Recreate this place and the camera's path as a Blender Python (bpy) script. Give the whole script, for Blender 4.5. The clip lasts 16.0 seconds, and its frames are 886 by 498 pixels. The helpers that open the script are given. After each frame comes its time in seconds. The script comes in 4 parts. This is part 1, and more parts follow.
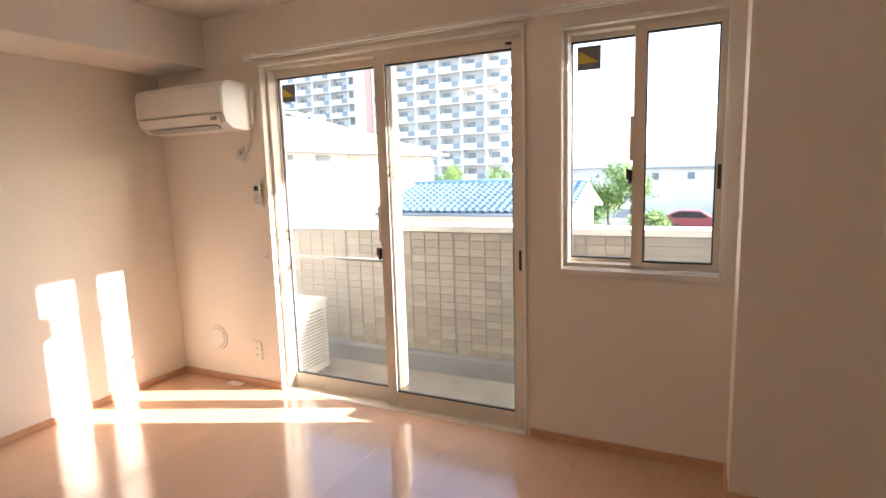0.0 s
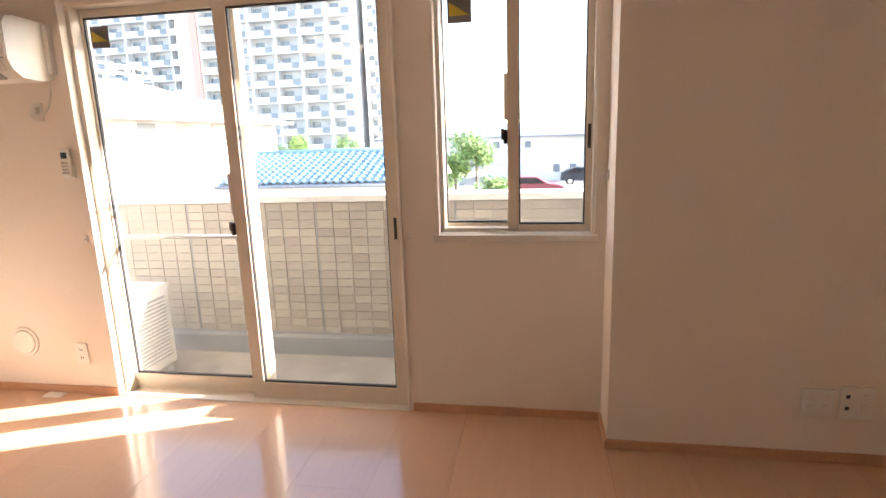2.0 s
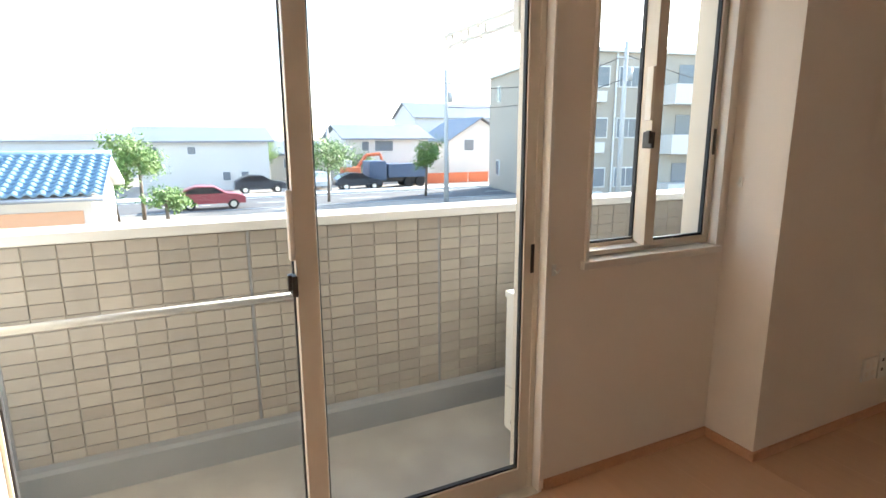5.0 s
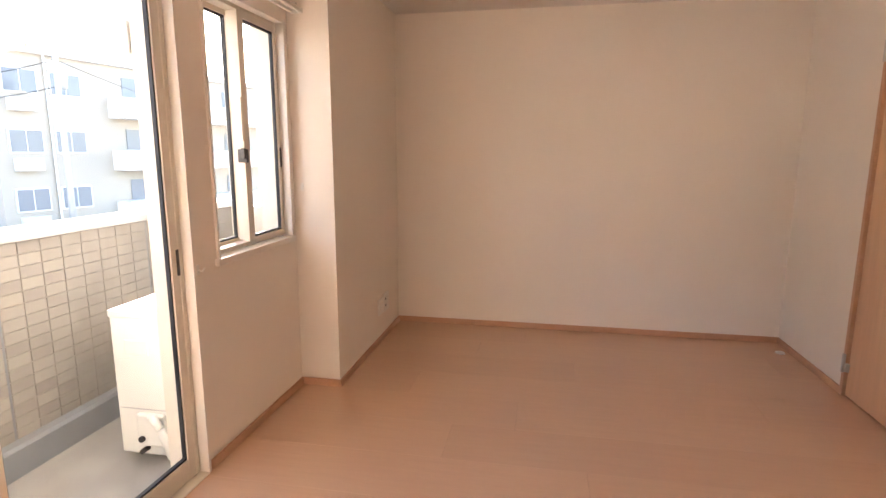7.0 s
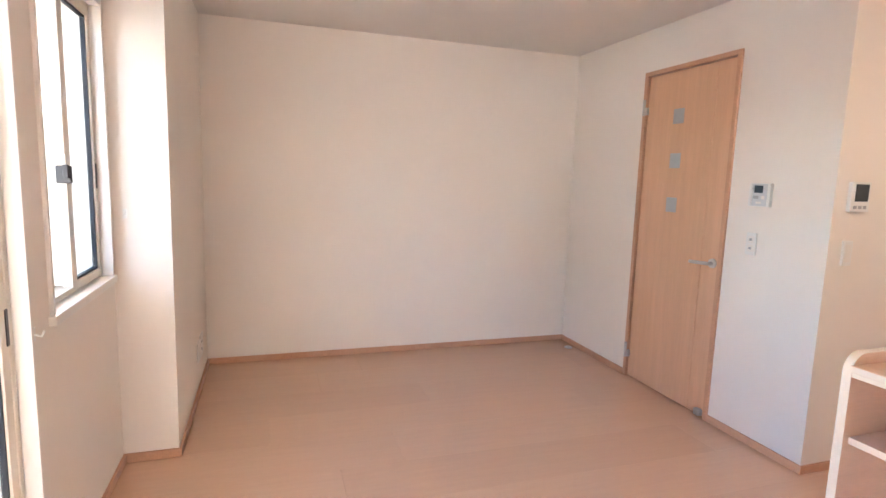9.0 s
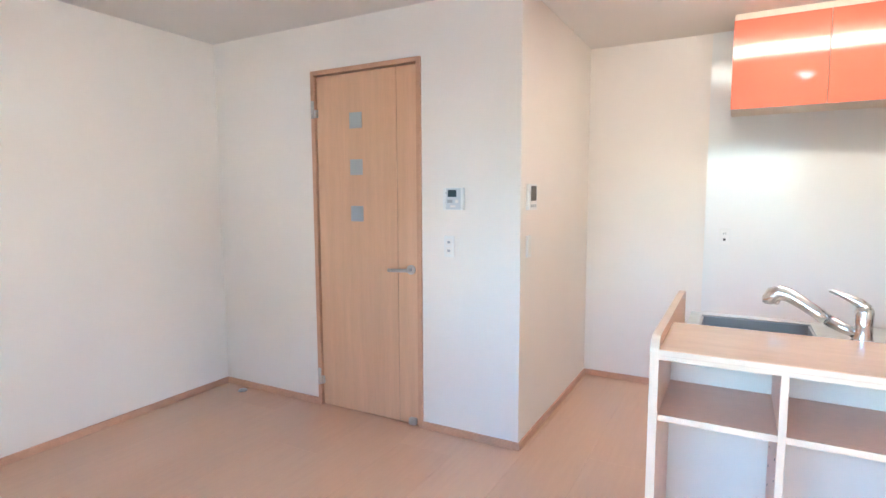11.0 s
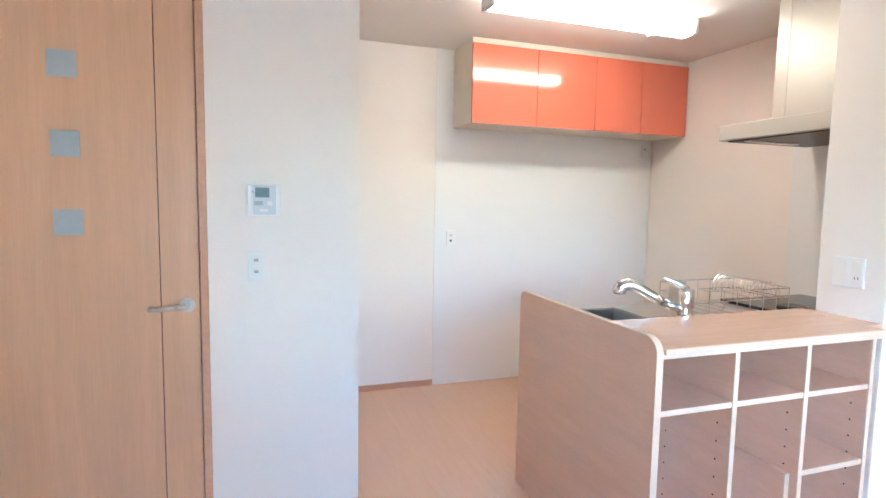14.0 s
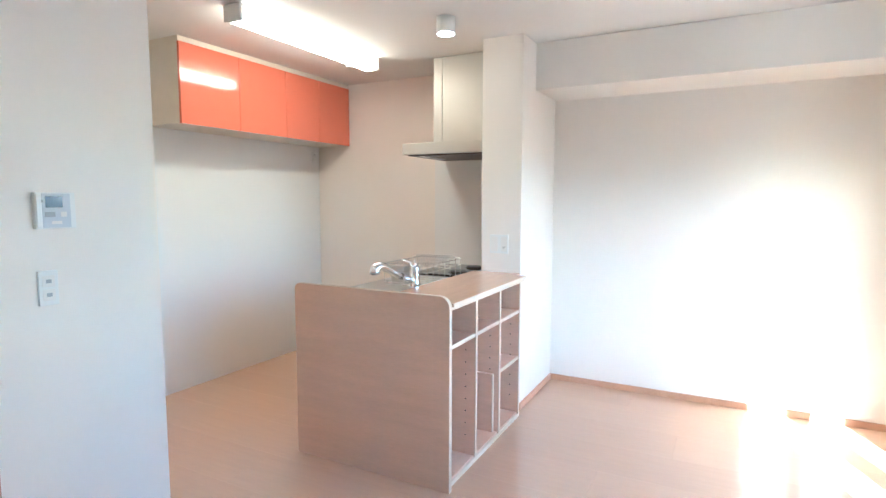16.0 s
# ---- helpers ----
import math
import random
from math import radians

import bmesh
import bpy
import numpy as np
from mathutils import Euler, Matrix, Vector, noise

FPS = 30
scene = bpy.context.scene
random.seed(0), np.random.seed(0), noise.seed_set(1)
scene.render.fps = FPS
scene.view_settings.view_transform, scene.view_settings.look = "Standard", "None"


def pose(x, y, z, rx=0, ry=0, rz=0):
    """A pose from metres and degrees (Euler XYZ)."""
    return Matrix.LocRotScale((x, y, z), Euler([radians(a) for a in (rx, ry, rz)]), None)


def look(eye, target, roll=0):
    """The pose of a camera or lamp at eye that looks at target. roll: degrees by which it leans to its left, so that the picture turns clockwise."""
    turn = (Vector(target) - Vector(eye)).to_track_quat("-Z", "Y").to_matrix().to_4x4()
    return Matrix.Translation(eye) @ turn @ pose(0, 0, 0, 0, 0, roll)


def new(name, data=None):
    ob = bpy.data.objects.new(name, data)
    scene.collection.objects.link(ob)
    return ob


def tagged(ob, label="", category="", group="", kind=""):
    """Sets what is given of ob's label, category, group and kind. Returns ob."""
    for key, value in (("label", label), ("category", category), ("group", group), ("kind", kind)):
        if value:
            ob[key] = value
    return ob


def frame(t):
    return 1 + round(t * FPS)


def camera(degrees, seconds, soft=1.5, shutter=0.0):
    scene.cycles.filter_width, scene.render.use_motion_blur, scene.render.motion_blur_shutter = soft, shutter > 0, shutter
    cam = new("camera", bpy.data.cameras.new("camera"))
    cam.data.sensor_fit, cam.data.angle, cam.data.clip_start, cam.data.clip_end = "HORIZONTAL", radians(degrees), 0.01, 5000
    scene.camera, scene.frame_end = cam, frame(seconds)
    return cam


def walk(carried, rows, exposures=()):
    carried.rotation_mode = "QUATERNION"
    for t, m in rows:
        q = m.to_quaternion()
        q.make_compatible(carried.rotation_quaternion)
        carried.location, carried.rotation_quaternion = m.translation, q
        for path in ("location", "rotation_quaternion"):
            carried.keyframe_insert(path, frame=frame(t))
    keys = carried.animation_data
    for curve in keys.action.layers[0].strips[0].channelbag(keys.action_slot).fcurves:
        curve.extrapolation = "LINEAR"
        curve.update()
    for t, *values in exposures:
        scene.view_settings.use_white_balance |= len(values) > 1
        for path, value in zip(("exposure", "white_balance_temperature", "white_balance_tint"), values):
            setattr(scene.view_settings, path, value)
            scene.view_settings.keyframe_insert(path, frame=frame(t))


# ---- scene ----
cam = camera(78.8, 16.0)
PATH = [
    (0, (3.199, -2.477, 1.321), (2.342, -0.691, 1.039), -1.7),
    (0.5, (3.225, -2.452, 1.326), (2.746, -0.535, 1.018), -2.3),
    (1, (3.248, -2.444, 1.328), (2.967, -0.493, 0.99), -2.7),
    (1.5, (3.209, -2.434, 1.321), (2.95, -0.487, 0.945), -2.5),
    (2, (3.041, -2.333, 1.284), (2.706, -0.404, 0.879), -1.9),
    (2.5, (2.761, -2.123, 1.292), (2.343, -0.215, 0.863), -1.2),
    (3, (2.439, -1.891, 1.306), (2.027, 0.014, 0.855), -0.4),
    (3.2, (2.326, -1.804, 1.313), (1.953, 0.109, 0.862), -0.1),
    (5.3, (1.212, -1.454, 1.283), (2.341, 0.156, 0.913), -0.4),
    (5.5, (1.126, -1.48, 1.286), (2.435, -0.011, 0.926), -0.4),
    (6, (0.949, -1.437, 1.286), (2.624, -0.399, 0.944), -0.1),
    (6.5, (0.76, -1.385, 1.288), (2.621, -0.737, 0.949), -0.4),
    (7, (0.635, -1.32, 1.287), (2.571, -0.957, 0.941), 0.1),
    (7.5, (0.625, -1.149, 1.279), (2.593, -1.019, 0.943), 0.7),
    (8, (0.593, -0.972, 1.296), (2.571, -1.043, 1.008), 1.7),
    (8.5, (0.618, -0.735, 1.3), (2.574, -1.062, 1.042), 1.5),
    (9, (0.754, -0.622, 1.311), (2.638, -1.241, 1.045), 1.8),
    (9.5, (0.91, -0.551, 1.287), (2.653, -1.496, 1.023), 1.6),
    (10, (1.103, -0.467, 1.286), (2.633, -1.731, 1.038), 0.6),
    (10.2, (1.179, -0.452, 1.302), (2.606, -1.832, 1.057), 0.3),
    (12.3, (2.124, -0.603, 1.278), (2.338, -2.583, 1.098), 0.3),
    (12.5, (2.202, -0.636, 1.302), (2.333, -2.621, 1.099), 0.6),
    (13, (2.409, -0.698, 1.285), (2.317, -2.687, 1.102), 0.8),
    (13.5, (2.601, -0.758, 1.261), (2.258, -2.721, 1.089), 0.9),
    (14, (2.83, -0.81, 1.284), (2.188, -2.695, 1.101), 1.0),
    (14.5, (3.098, -0.827, 1.291), (2.136, -2.57, 1.105), 0.7),
    (15, (3.349, -0.855, 1.292), (2.083, -2.393, 1.108), 0.7),
    (15.5, (3.554, -0.947, 1.299), (2.037, -2.238, 1.113), 0.7),
    (16, (3.772, -1.035, 1.311), (2.008, -1.958, 1.124), 0.1),
]
EXPOSURES = [
    (0.0, 3.02, 6700, 16), (1.5, 3.22, 7050, 19), (3.0, 3.0, 6350, 14), (5.5, 2.68, 6600, 9), (6.2, 3.02, 7000, 15), (7.2, 3.75, 6950, 21),
    (7.8, 4.0, 5950, 17), (9.0, 4.2, 5550, 12), (9.5, 4.27, 5550, 16), (10.0, 4.36, 5250, 5), (12.5, 4.47, 4750, 2), (14.5, 4.46, 4720, 0), (16.0, 4.34, 4620, -3),
]
walk(cam, [(t, look(e, g, r)) for t, e, g, r in PATH], EXPOSURES)

# ---- daylight ----
SUN_DIR = Vector((0.925, 0.385, 0.44)).normalized()
world = bpy.data.worlds.new("sky")
scene.world = world
world.use_nodes = True
wn, wl = world.node_tree.nodes, world.node_tree.links
sky = wn.new("ShaderNodeTexSky")
sky.sky_type = "NISHITA"
sky.sun_disc = False
sky.sun_elevation = math.asin(SUN_DIR.z)
sky.sun_rotation = math.atan2(SUN_DIR.x, SUN_DIR.y)
sky.dust_density = 1.0
wn["Background"].inputs["Strength"].default_value = 0.15
wl.new(sky.outputs[0], wn["Background"].inputs["Color"])
sun = new("sun", bpy.data.lights.new("sun", "SUN"))
sun.data.energy, sun.data.angle, sun.data.color = 3.6, radians(0.5), (1.0, 0.95, 0.88)
sun.matrix_world = look(SUN_DIR * 40, (0, 0, 0))


# ---- materials ----
def mat(name, color, rough=0.5, metal=0.0, vary=0.06, scale=6.0, bump=0.0, bump_scale=200.0, coat=0.0,
        stretch=(1, 1, 1), grain=0.0, rnd=0.0, spec=0.5):
    """Principled surface with two scales of variation, optional stretched grain and per-piece variation."""
    m = bpy.data.materials.new(name)
    m.use_nodes = True
    n, l = m.node_tree.nodes, m.node_tree.links
    b = n["Principled BSDF"]
    b.inputs["Roughness"].default_value, b.inputs["Metallic"].default_value = rough, metal
    b.inputs["Coat Weight"].default_value, b.inputs["Coat Roughness"].default_value = coat, 0.08
    b.inputs["Specular IOR Level"].default_value = spec
    tc = n.new("ShaderNodeTexCoord")
    mp = n.new("ShaderNodeMapping")
    mp.inputs["Scale"].default_value = stretch
    l.new(tc.outputs["Object"], mp.inputs["Vector"])
    big = n.new("ShaderNodeTexNoise")
    big.inputs["Scale"].default_value, big.inputs["Detail"].default_value = scale, 4
    l.new(mp.outputs[0], big.inputs["Vector"])
    mr = n.new("ShaderNodeMapRange")
    mr.inputs["From Min"].default_value, mr.inputs["From Max"].default_value = 0.3, 0.7
    mr.inputs["To Min"].default_value, mr.inputs["To Max"].default_value = 1 - vary, 1 + vary
    l.new(big.outputs[0], mr.inputs["Value"])
    value = mr.outputs[0]
    if grain:
        fine = n.new("ShaderNodeTexNoise")
        fine.inputs["Scale"].default_value, fine.inputs["Detail"].default_value = scale * 9, 6
        l.new(mp.outputs[0], fine.inputs["Vector"])
        fr = n.new("ShaderNodeMapRange")
        fr.inputs["From Min"].default_value, fr.inputs["From Max"].default_value = 0.3, 0.7
        fr.inputs["To Min"].default_value, fr.inputs["To Max"].default_value = 1 - grain, 1 + grain
        l.new(fine.outputs[0], fr.inputs["Value"])
        mu = n.new("ShaderNodeMath")
        mu.operation = "MULTIPLY"
        l.new(value, mu.inputs[0]), l.new(fr.outputs[0], mu.inputs[1])
        value = mu.outputs[0]
    if rnd:
        oi = n.new("ShaderNodeObjectInfo")
        rr = n.new("ShaderNodeMapRange")
        rr.inputs["To Min"].default_value, rr.inputs["To Max"].default_value = 1 - rnd, 1 + rnd
        l.new(oi.outputs["Random"], rr.inputs["Value"])
        m2 = n.new("ShaderNodeMath")
        m2.operation = "MULTIPLY"
        l.new(value, m2.inputs[0]), l.new(rr.outputs[0], m2.inputs[1])
        value = m2.outputs[0]
    vm = n.new("ShaderNodeVectorMath")
    vm.operation = "SCALE"
    vm.inputs[0].default_value = color
    l.new(value, vm.inputs["Scale"])
    l.new(vm.outputs[0], b.inputs["Base Color"])
    if bump:
        fn = n.new("ShaderNodeTexNoise")
        fn.inputs["Scale"].default_value, fn.inputs["Detail"].default_value = bump_scale, 3
        l.new(tc.outputs["Object"], fn.inputs["Vector"])
        bu = n.new("ShaderNodeBump")
        bu.inputs["Strength"].default_value, bu.inputs["Distance"].default_value = bump, 0.002
        l.new(fn.outputs[0], bu.inputs["Height"])
        l.new(bu.outputs[0], b.inputs["Normal"])
    return m


def glow(name, color, strength):
    m = bpy.data.materials.new(name)
    m.use_nodes = True
    b = m.node_tree.nodes["Principled BSDF"]
    b.inputs["Base Color"].default_value = (0.85, 0.85, 0.82, 1)
    b.inputs["Emission Color"].default_value = (*color, 1)
    b.inputs["Emission Strength"].default_value = strength
    return m


def glass(name, tint=(0.96, 0.98, 0.98), gloss=0.03):
    m = bpy.data.materials.new(name)
    m.use_nodes = True
    n, l = m.node_tree.nodes, m.node_tree.links
    n.remove(n["Principled BSDF"])
    tr, gl, mx, lw, pw, sc = (n.new("ShaderNode" + k) for k in ("BsdfTransparent", "BsdfGlossy", "MixShader", "LayerWeight", "Math", "Math"))
    tr.inputs[0].default_value = (*tint, 1)
    gl.inputs["Roughness"].default_value = gloss
    lw.inputs["Blend"].default_value = 0.5
    pw.operation, sc.operation = "POWER", "MULTIPLY_ADD"
    pw.inputs[1].default_value, sc.inputs[1].default_value, sc.inputs[2].default_value = 5.0, 0.5, 0.025
    l.new(lw.outputs["Facing"], pw.inputs[0]), l.new(pw.outputs[0], sc.inputs[0]), l.new(sc.outputs[0], mx.inputs[0])
    l.new(tr.outputs[0], mx.inputs[1]), l.new(gl.outputs[0], mx.inputs[2])
    l.new(mx.outputs[0], n["Material Output"].inputs["Surface"])
    return m


M_WALL = mat("wallpaper", (0.84, 0.768, 0.68), 0.75, vary=0.02, scale=1.5, bump=0.35, bump_scale=260)
M_CEIL = mat("ceiling_paper", (0.76, 0.71, 0.65), 0.85, vary=0.02, scale=1.5, bump=0.3, bump_scale=220)
M_KPANEL = mat("kitchen_panel", (0.84, 0.82, 0.78), 0.14, vary=0.01, scale=1.0)
M_FLOOR = mat("floor_board", (0.635, 0.40, 0.258), 0.17, vary=0.022, scale=3, stretch=(14, 1, 14), grain=0.014, rnd=0.025, coat=0.35)
M_TRIM = mat("beech_trim", (0.58, 0.32, 0.19), 0.4, vary=0.06, scale=5, stretch=(2, 2, 2), grain=0.06)
M_DOOR = mat("beech_door", (0.67, 0.40, 0.235), 0.33, vary=0.05, scale=2.2, stretch=(9, 9, 0.5), grain=0.03)
M_SHELF = mat("shelf_wood", (0.72, 0.46, 0.315), 0.36, vary=0.04, scale=3, stretch=(1, 1, 8), grain=0.03)
M_EDGE = mat("shelf_edge", (0.66, 0.52, 0.38), 0.45, vary=0.04, scale=8)
M_TOP = mat("counter_wood", (0.65, 0.41, 0.265), 0.22, vary=0.05, scale=3, stretch=(1, 8, 8), grain=0.05, coat=0.3)
M_BACK = mat("shelf_back", (0.75, 0.67, 0.56), 0.5, vary=0.02)
M_SASH = mat("beige_aluminium", (0.68, 0.61, 0.51), 0.42, vary=0.03, scale=10)
M_LINING = mat("white_lining", (0.80, 0.75, 0.68), 0.45, vary=0.02, scale=5)
M_GASKET = mat("black_gasket", (0.02, 0.02, 0.022), 0.6)
M_DARK = mat("dark_plastic", (0.035, 0.028, 0.025), 0.4)
M_PLASTIC = mat("white_plastic", (0.80, 0.78, 0.73), 0.32, vary=0.015, scale=8)
M_GREY = mat("grey_plastic", (0.38, 0.38, 0.37), 0.45)
M_ORANGE = mat("orange_lacquer", (0.74, 0.19, 0.105), 0.1, vary=0.02, scale=2, coat=0.6)
M_CREAM = mat("cream_board", (0.72, 0.63, 0.5), 0.4, vary=0.03)
M_STEEL = mat("stainless", (0.62, 0.60, 0.57), 0.28, 1.0, vary=0.06, scale=3, stretch=(1, 12, 1))
M_HOOD = mat("hood_metal", (0.50, 0.465, 0.40), 0.42, 0.35, vary=0.04, scale=2)
M_BOWL = mat("sink_steel", (0.58, 0.56, 0.53), 0.3, 1.0, vary=0.05, scale=4)
M_CHROME = mat("chrome", (0.78, 0.78, 0.78), 0.14, 1.0, vary=0.01)
M_SATIN = mat("satin_metal", (0.62, 0.60, 0.57), 0.32, 1.0, vary=0.03)
M_BLACK = mat("black_glass", (0.015, 0.015, 0.018), 0.08)
M_PANEL = mat("pale_grey_plastic", (0.60, 0.61, 0.61), 0.4, vary=0.02)
M_SCREEN = mat("lcd_screen", (0.06, 0.085, 0.1), 0.15)
M_FROST = mat("frosted_glass", (0.42, 0.44, 0.45), 0.35, vary=0.03, scale=30, bump=0.3)
M_GLASS = glass("window_glass")
M_STICK_G = mat("sticker_grey", (0.16, 0.15, 0.16), 0.5)
M_STICK_Y = mat("sticker_yellow", (0.62, 0.47, 0.06), 0.5)
M_TUBE = glow("lamp_diffuser", (1.0, 0.76, 0.52), 1.5)
M_BULB = glow("bulb_face", (1.0, 0.85, 0.66), 2.5)
M_TILE = mat("facing_tile", (0.36, 0.325, 0.28), 0.6, vary=0.06, scale=18, rnd=0.13, bump=0.6, bump_scale=120)
M_TILE2 = mat("facing_tile_far", (0.36, 0.325, 0.28), 0.6, vary=0.09, scale=9, bump=0.6, bump_scale=120)
M_JOINT = mat("tile_joint", (0.33, 0.31, 0.28), 0.8)
M_CAP = mat("parapet_cap", (0.66, 0.65, 0.62), 0.4, vary=0.04)
M_CONC = mat("balcony_concrete", (0.34, 0.325, 0.30), 0.8, vary=0.12, scale=5, bump=0.6, bump_scale=60)
M_KERB = mat("kerb_sheet", (0.25, 0.26, 0.27), 0.55, vary=0.08, scale=4)
M_UNIT = mat("outdoor_unit_paint", (0.74, 0.72, 0.66), 0.45, vary=0.04, scale=6)
M_SIDING = mat("house_siding", (0.62, 0.55, 0.45), 0.7, vary=0.05, scale=3)
M_GROUND = mat("ground_soil", (0.34, 0.30, 0.25), 0.9, vary=0.2, scale=0.15)
M_ROAD = mat("asphalt", (0.10, 0.10, 0.10), 0.85, vary=0.15, scale=0.5)
M_LINE = mat("road_paint", (0.7, 0.7, 0.68), 0.7)
M_WHITE = mat("white_render", (0.62, 0.59, 0.55), 0.8, vary=0.04, scale=0.4)
M_TOWER = mat("tower_render", (0.66, 0.65, 0.62), 0.8, vary=0.05, scale=0.2)
# tower render with balcony shade mixed into the colour; plain grey on the halls
M_TOWERD = mat("tower_shade_grey", (0.5, 0.5, 0.5), 0.8, vary=0.06, scale=0.3)
M_RAIL = mat("tower_railing", (0.19, 0.22, 0.24), 0.5)
M_PINK = mat("tower_pink", (0.52, 0.32, 0.27), 0.8)
M_FWIN = mat("far_window", (0.17, 0.19, 0.21), 0.15)
M_BLUE = mat("blue_roof_tile", (0.20, 0.31, 0.39), 0.4, vary=0.12, scale=2, rnd=0.12)
M_ROOF = mat("beige_roof", (0.34, 0.28, 0.20), 0.8, vary=0.08, scale=1)
M_ROOFG = mat("grey_roof", (0.20, 0.22, 0.25), 0.6, vary=0.1, scale=1)
M_BBLD = mat("beige_apartment", (0.37, 0.33, 0.275), 0.8, vary=0.04, scale=0.3)
M_LEAF = mat("leaf", (0.13, 0.22, 0.05), 0.6, vary=0.35, scale=1.8)
M_BARK = mat("bark", (0.16, 0.12, 0.09), 0.9, vary=0.2, scale=8)
M_CAR = mat("black_car_paint", (0.03, 0.035, 0.045), 0.2)
M_CARS = mat("silver_car_paint", (0.5, 0.52, 0.54), 0.25, 0.4)
M_REDCAR = mat("red_car_paint", (0.30, 0.05, 0.06), 0.3)
M_TYRE = mat("tyre", (0.02, 0.02, 0.02), 0.8)
M_TRUCK = mat("truck_blue", (0.08, 0.11, 0.17), 0.5)
M_REDOR = mat("orange_sheet", (0.62, 0.16, 0.07), 0.6)
M_POLE = mat("pole_concrete", (0.45, 0.44, 0.42), 0.8)


# ---- mesh helpers ----
def box(bm, x0, x1, y0, y1, z0, z1, bev=0.0):
    vs = [bm.verts.new((x, y, z)) for x in (x0, x1) for y in (y0, y1) for z in (z0, z1)]
    fs = [bm.faces.new([vs[i] for i in q]) for q in
          ((0, 1, 3, 2), (4, 6, 7, 5), (0, 4, 5, 1), (2, 3, 7, 6), (0, 2, 6, 4), (1, 5, 7, 3))]
    if bev:
        es = list({e for f in fs for e in f.edges})
        bmesh.ops.bevel(bm, geom=es, offset=bev, segments=2, affect="EDGES", profile=0.5)
    return bm


def cyl(bm, p, q, r0, r1=None, n=16, caps=True):
    """A tapered round bar from p to q."""
    r1 = r0 if r1 is None else r1
    p, q = Vector(p), Vector(q)
    rot = (q - p).to_track_quat("Z", "Y").to_matrix()
    a, b = [], []
    for i in range(n):
        c = Vector((math.cos(2 * math.pi * i / n), math.sin(2 * math.pi * i / n), 0))
        a.append(bm.verts.new(p + rot @ (c * r0)))
        b.append(bm.verts.new(q + rot @ (c * r1)))
    for i in range(n):
        f = bm.faces.new((a[i], a[(i + 1) % n], b[(i + 1) % n], b[i]))
        f.smooth = n > 8
    if caps:
        bm.faces.new(a[::-1]), bm.faces.new(b)
    return bm


def pipe(bm, pts, r, n=8):
    for p, q in zip(pts, pts[1:]):
        cyl(bm, p, q, r, n=n)
    return bm


def extrude(bm, profile, axis, lo, hi, smooth=False):
    """A closed outline, given in the two other axes in x, y, z order, drawn from lo to hi along the axis."""
    def put(v, w):
        c = list(v)
        c.insert("xyz".index(axis), w)
        return bm.verts.new(c)
    a, b = [put(v, lo) for v in profile], [put(v, hi) for v in profile]
    k = len(profile)
    for i in range(k):
        f = bm.faces.new((a[i], a[(i + 1) % k], b[(i + 1) % k], b[i]))
        f.smooth = smooth
    bm.faces.new(a[::-1]), bm.faces.new(b)
    bmesh.ops.recalc_face_normals(bm, faces=bm.faces[:])
    return bm


def B(*args, bev=0.0):
    return box(bmesh.new(), *args, bev=bev)


def link(name, bm, material, parent=None):
    me = bpy.data.meshes.new(name)
    if parent is not None:
        off = Vector()
        o = parent
        while o is not None:
            off += o.location
            o = o.parent
        bmesh.ops.translate(bm, vec=-off, verts=bm.verts[:])
    bmesh.ops.recalc_face_normals(bm, faces=bm.faces[:])
    bm.to_mesh(me)
    bm.free()
    me.materials.append(material)
    ob = new(name, me)
    ob.parent = parent
    return ob


def part(name, bm, material, parent, label=""):
    return tagged(link(name, bm, material, parent), label)


def thing(name, loc, label, category, group=""):
    ob = new(name)
    ob.empty_display_size = 0.05
    ob.location = loc
    return tagged(ob, label, category, group)


def structure(name, bm, material, label, category):
    return tagged(link(name, bm, material), label, category, kind="structure")


def piece(name, me, parent, loc):
    ob = new(name, me)
    ob.parent, ob.location = parent, loc
    return ob


def mesh_of(name, bm, material):
    me = bpy.data.meshes.new(name)
    bmesh.ops.recalc_face_normals(bm, faces=bm.faces[:])
    bm.to_mesh(me)
    bm.free()
    me.materials.append(material)
    return me


# ---- plan ----
XE, YS, H = 4.590, -2.952, 2.272         # end wall, door wall, ceiling
XP, YP = 3.338, -0.226                    # pillar edge, pillar face
XK, YK = 2.456, -4.285                    # kitchen side wall, kitchen back wall
XW, YW0, YW1 = 0.675, -2.385, -2.125     # wing wall end, kitchen face, room face
WT = 0.16                                # outer wall
SL = (0.86, 2.455, 1.972)                 # sliding door opening: sides, head
SW = (2.610, 3.292, 0.850, 1.942)        # small window opening: sides, sill, head
bm = bmesh.new()
for a in ((-0.15, SL[0], 0, WT, -0.2, H + 0.2), (SL[0], SL[1], 0, WT, SL[2], H + 0.2), (SL[0], SL[1], 0, WT, -0.2, -0.03),
          (SL[1], SW[0], 0, WT, -0.2, H + 0.2), (SW[0], SW[1], 0, WT, -0.2, SW[2]), (SW[0], SW[1], 0, WT, SW[3], H + 0.2),
          (SW[1], XP, 0, WT, -0.2, H + 0.2), (XP, XE + 0.15, YP, WT, -0.2, H + 0.2)):
    box(bm, *a)
structure("wall_north", bm, M_WALL, "white textured wallpaper wall around the balcony windows", "wall")
structure("wall_west", B(-0.15, 0, YW1, 0, -0.2, H + 0.2), M_WALL, "white wallpaper side wall with sun on it", "wall")
structure("wall_east", B(XE, XE + 0.15, YS - 1.1, YP, -0.2, H + 0.2), M_WALL, "plain white wallpaper end wall", "wall")
DX0, DX1, DH = 3.012, 3.760, 2.008
bm = bmesh.new()
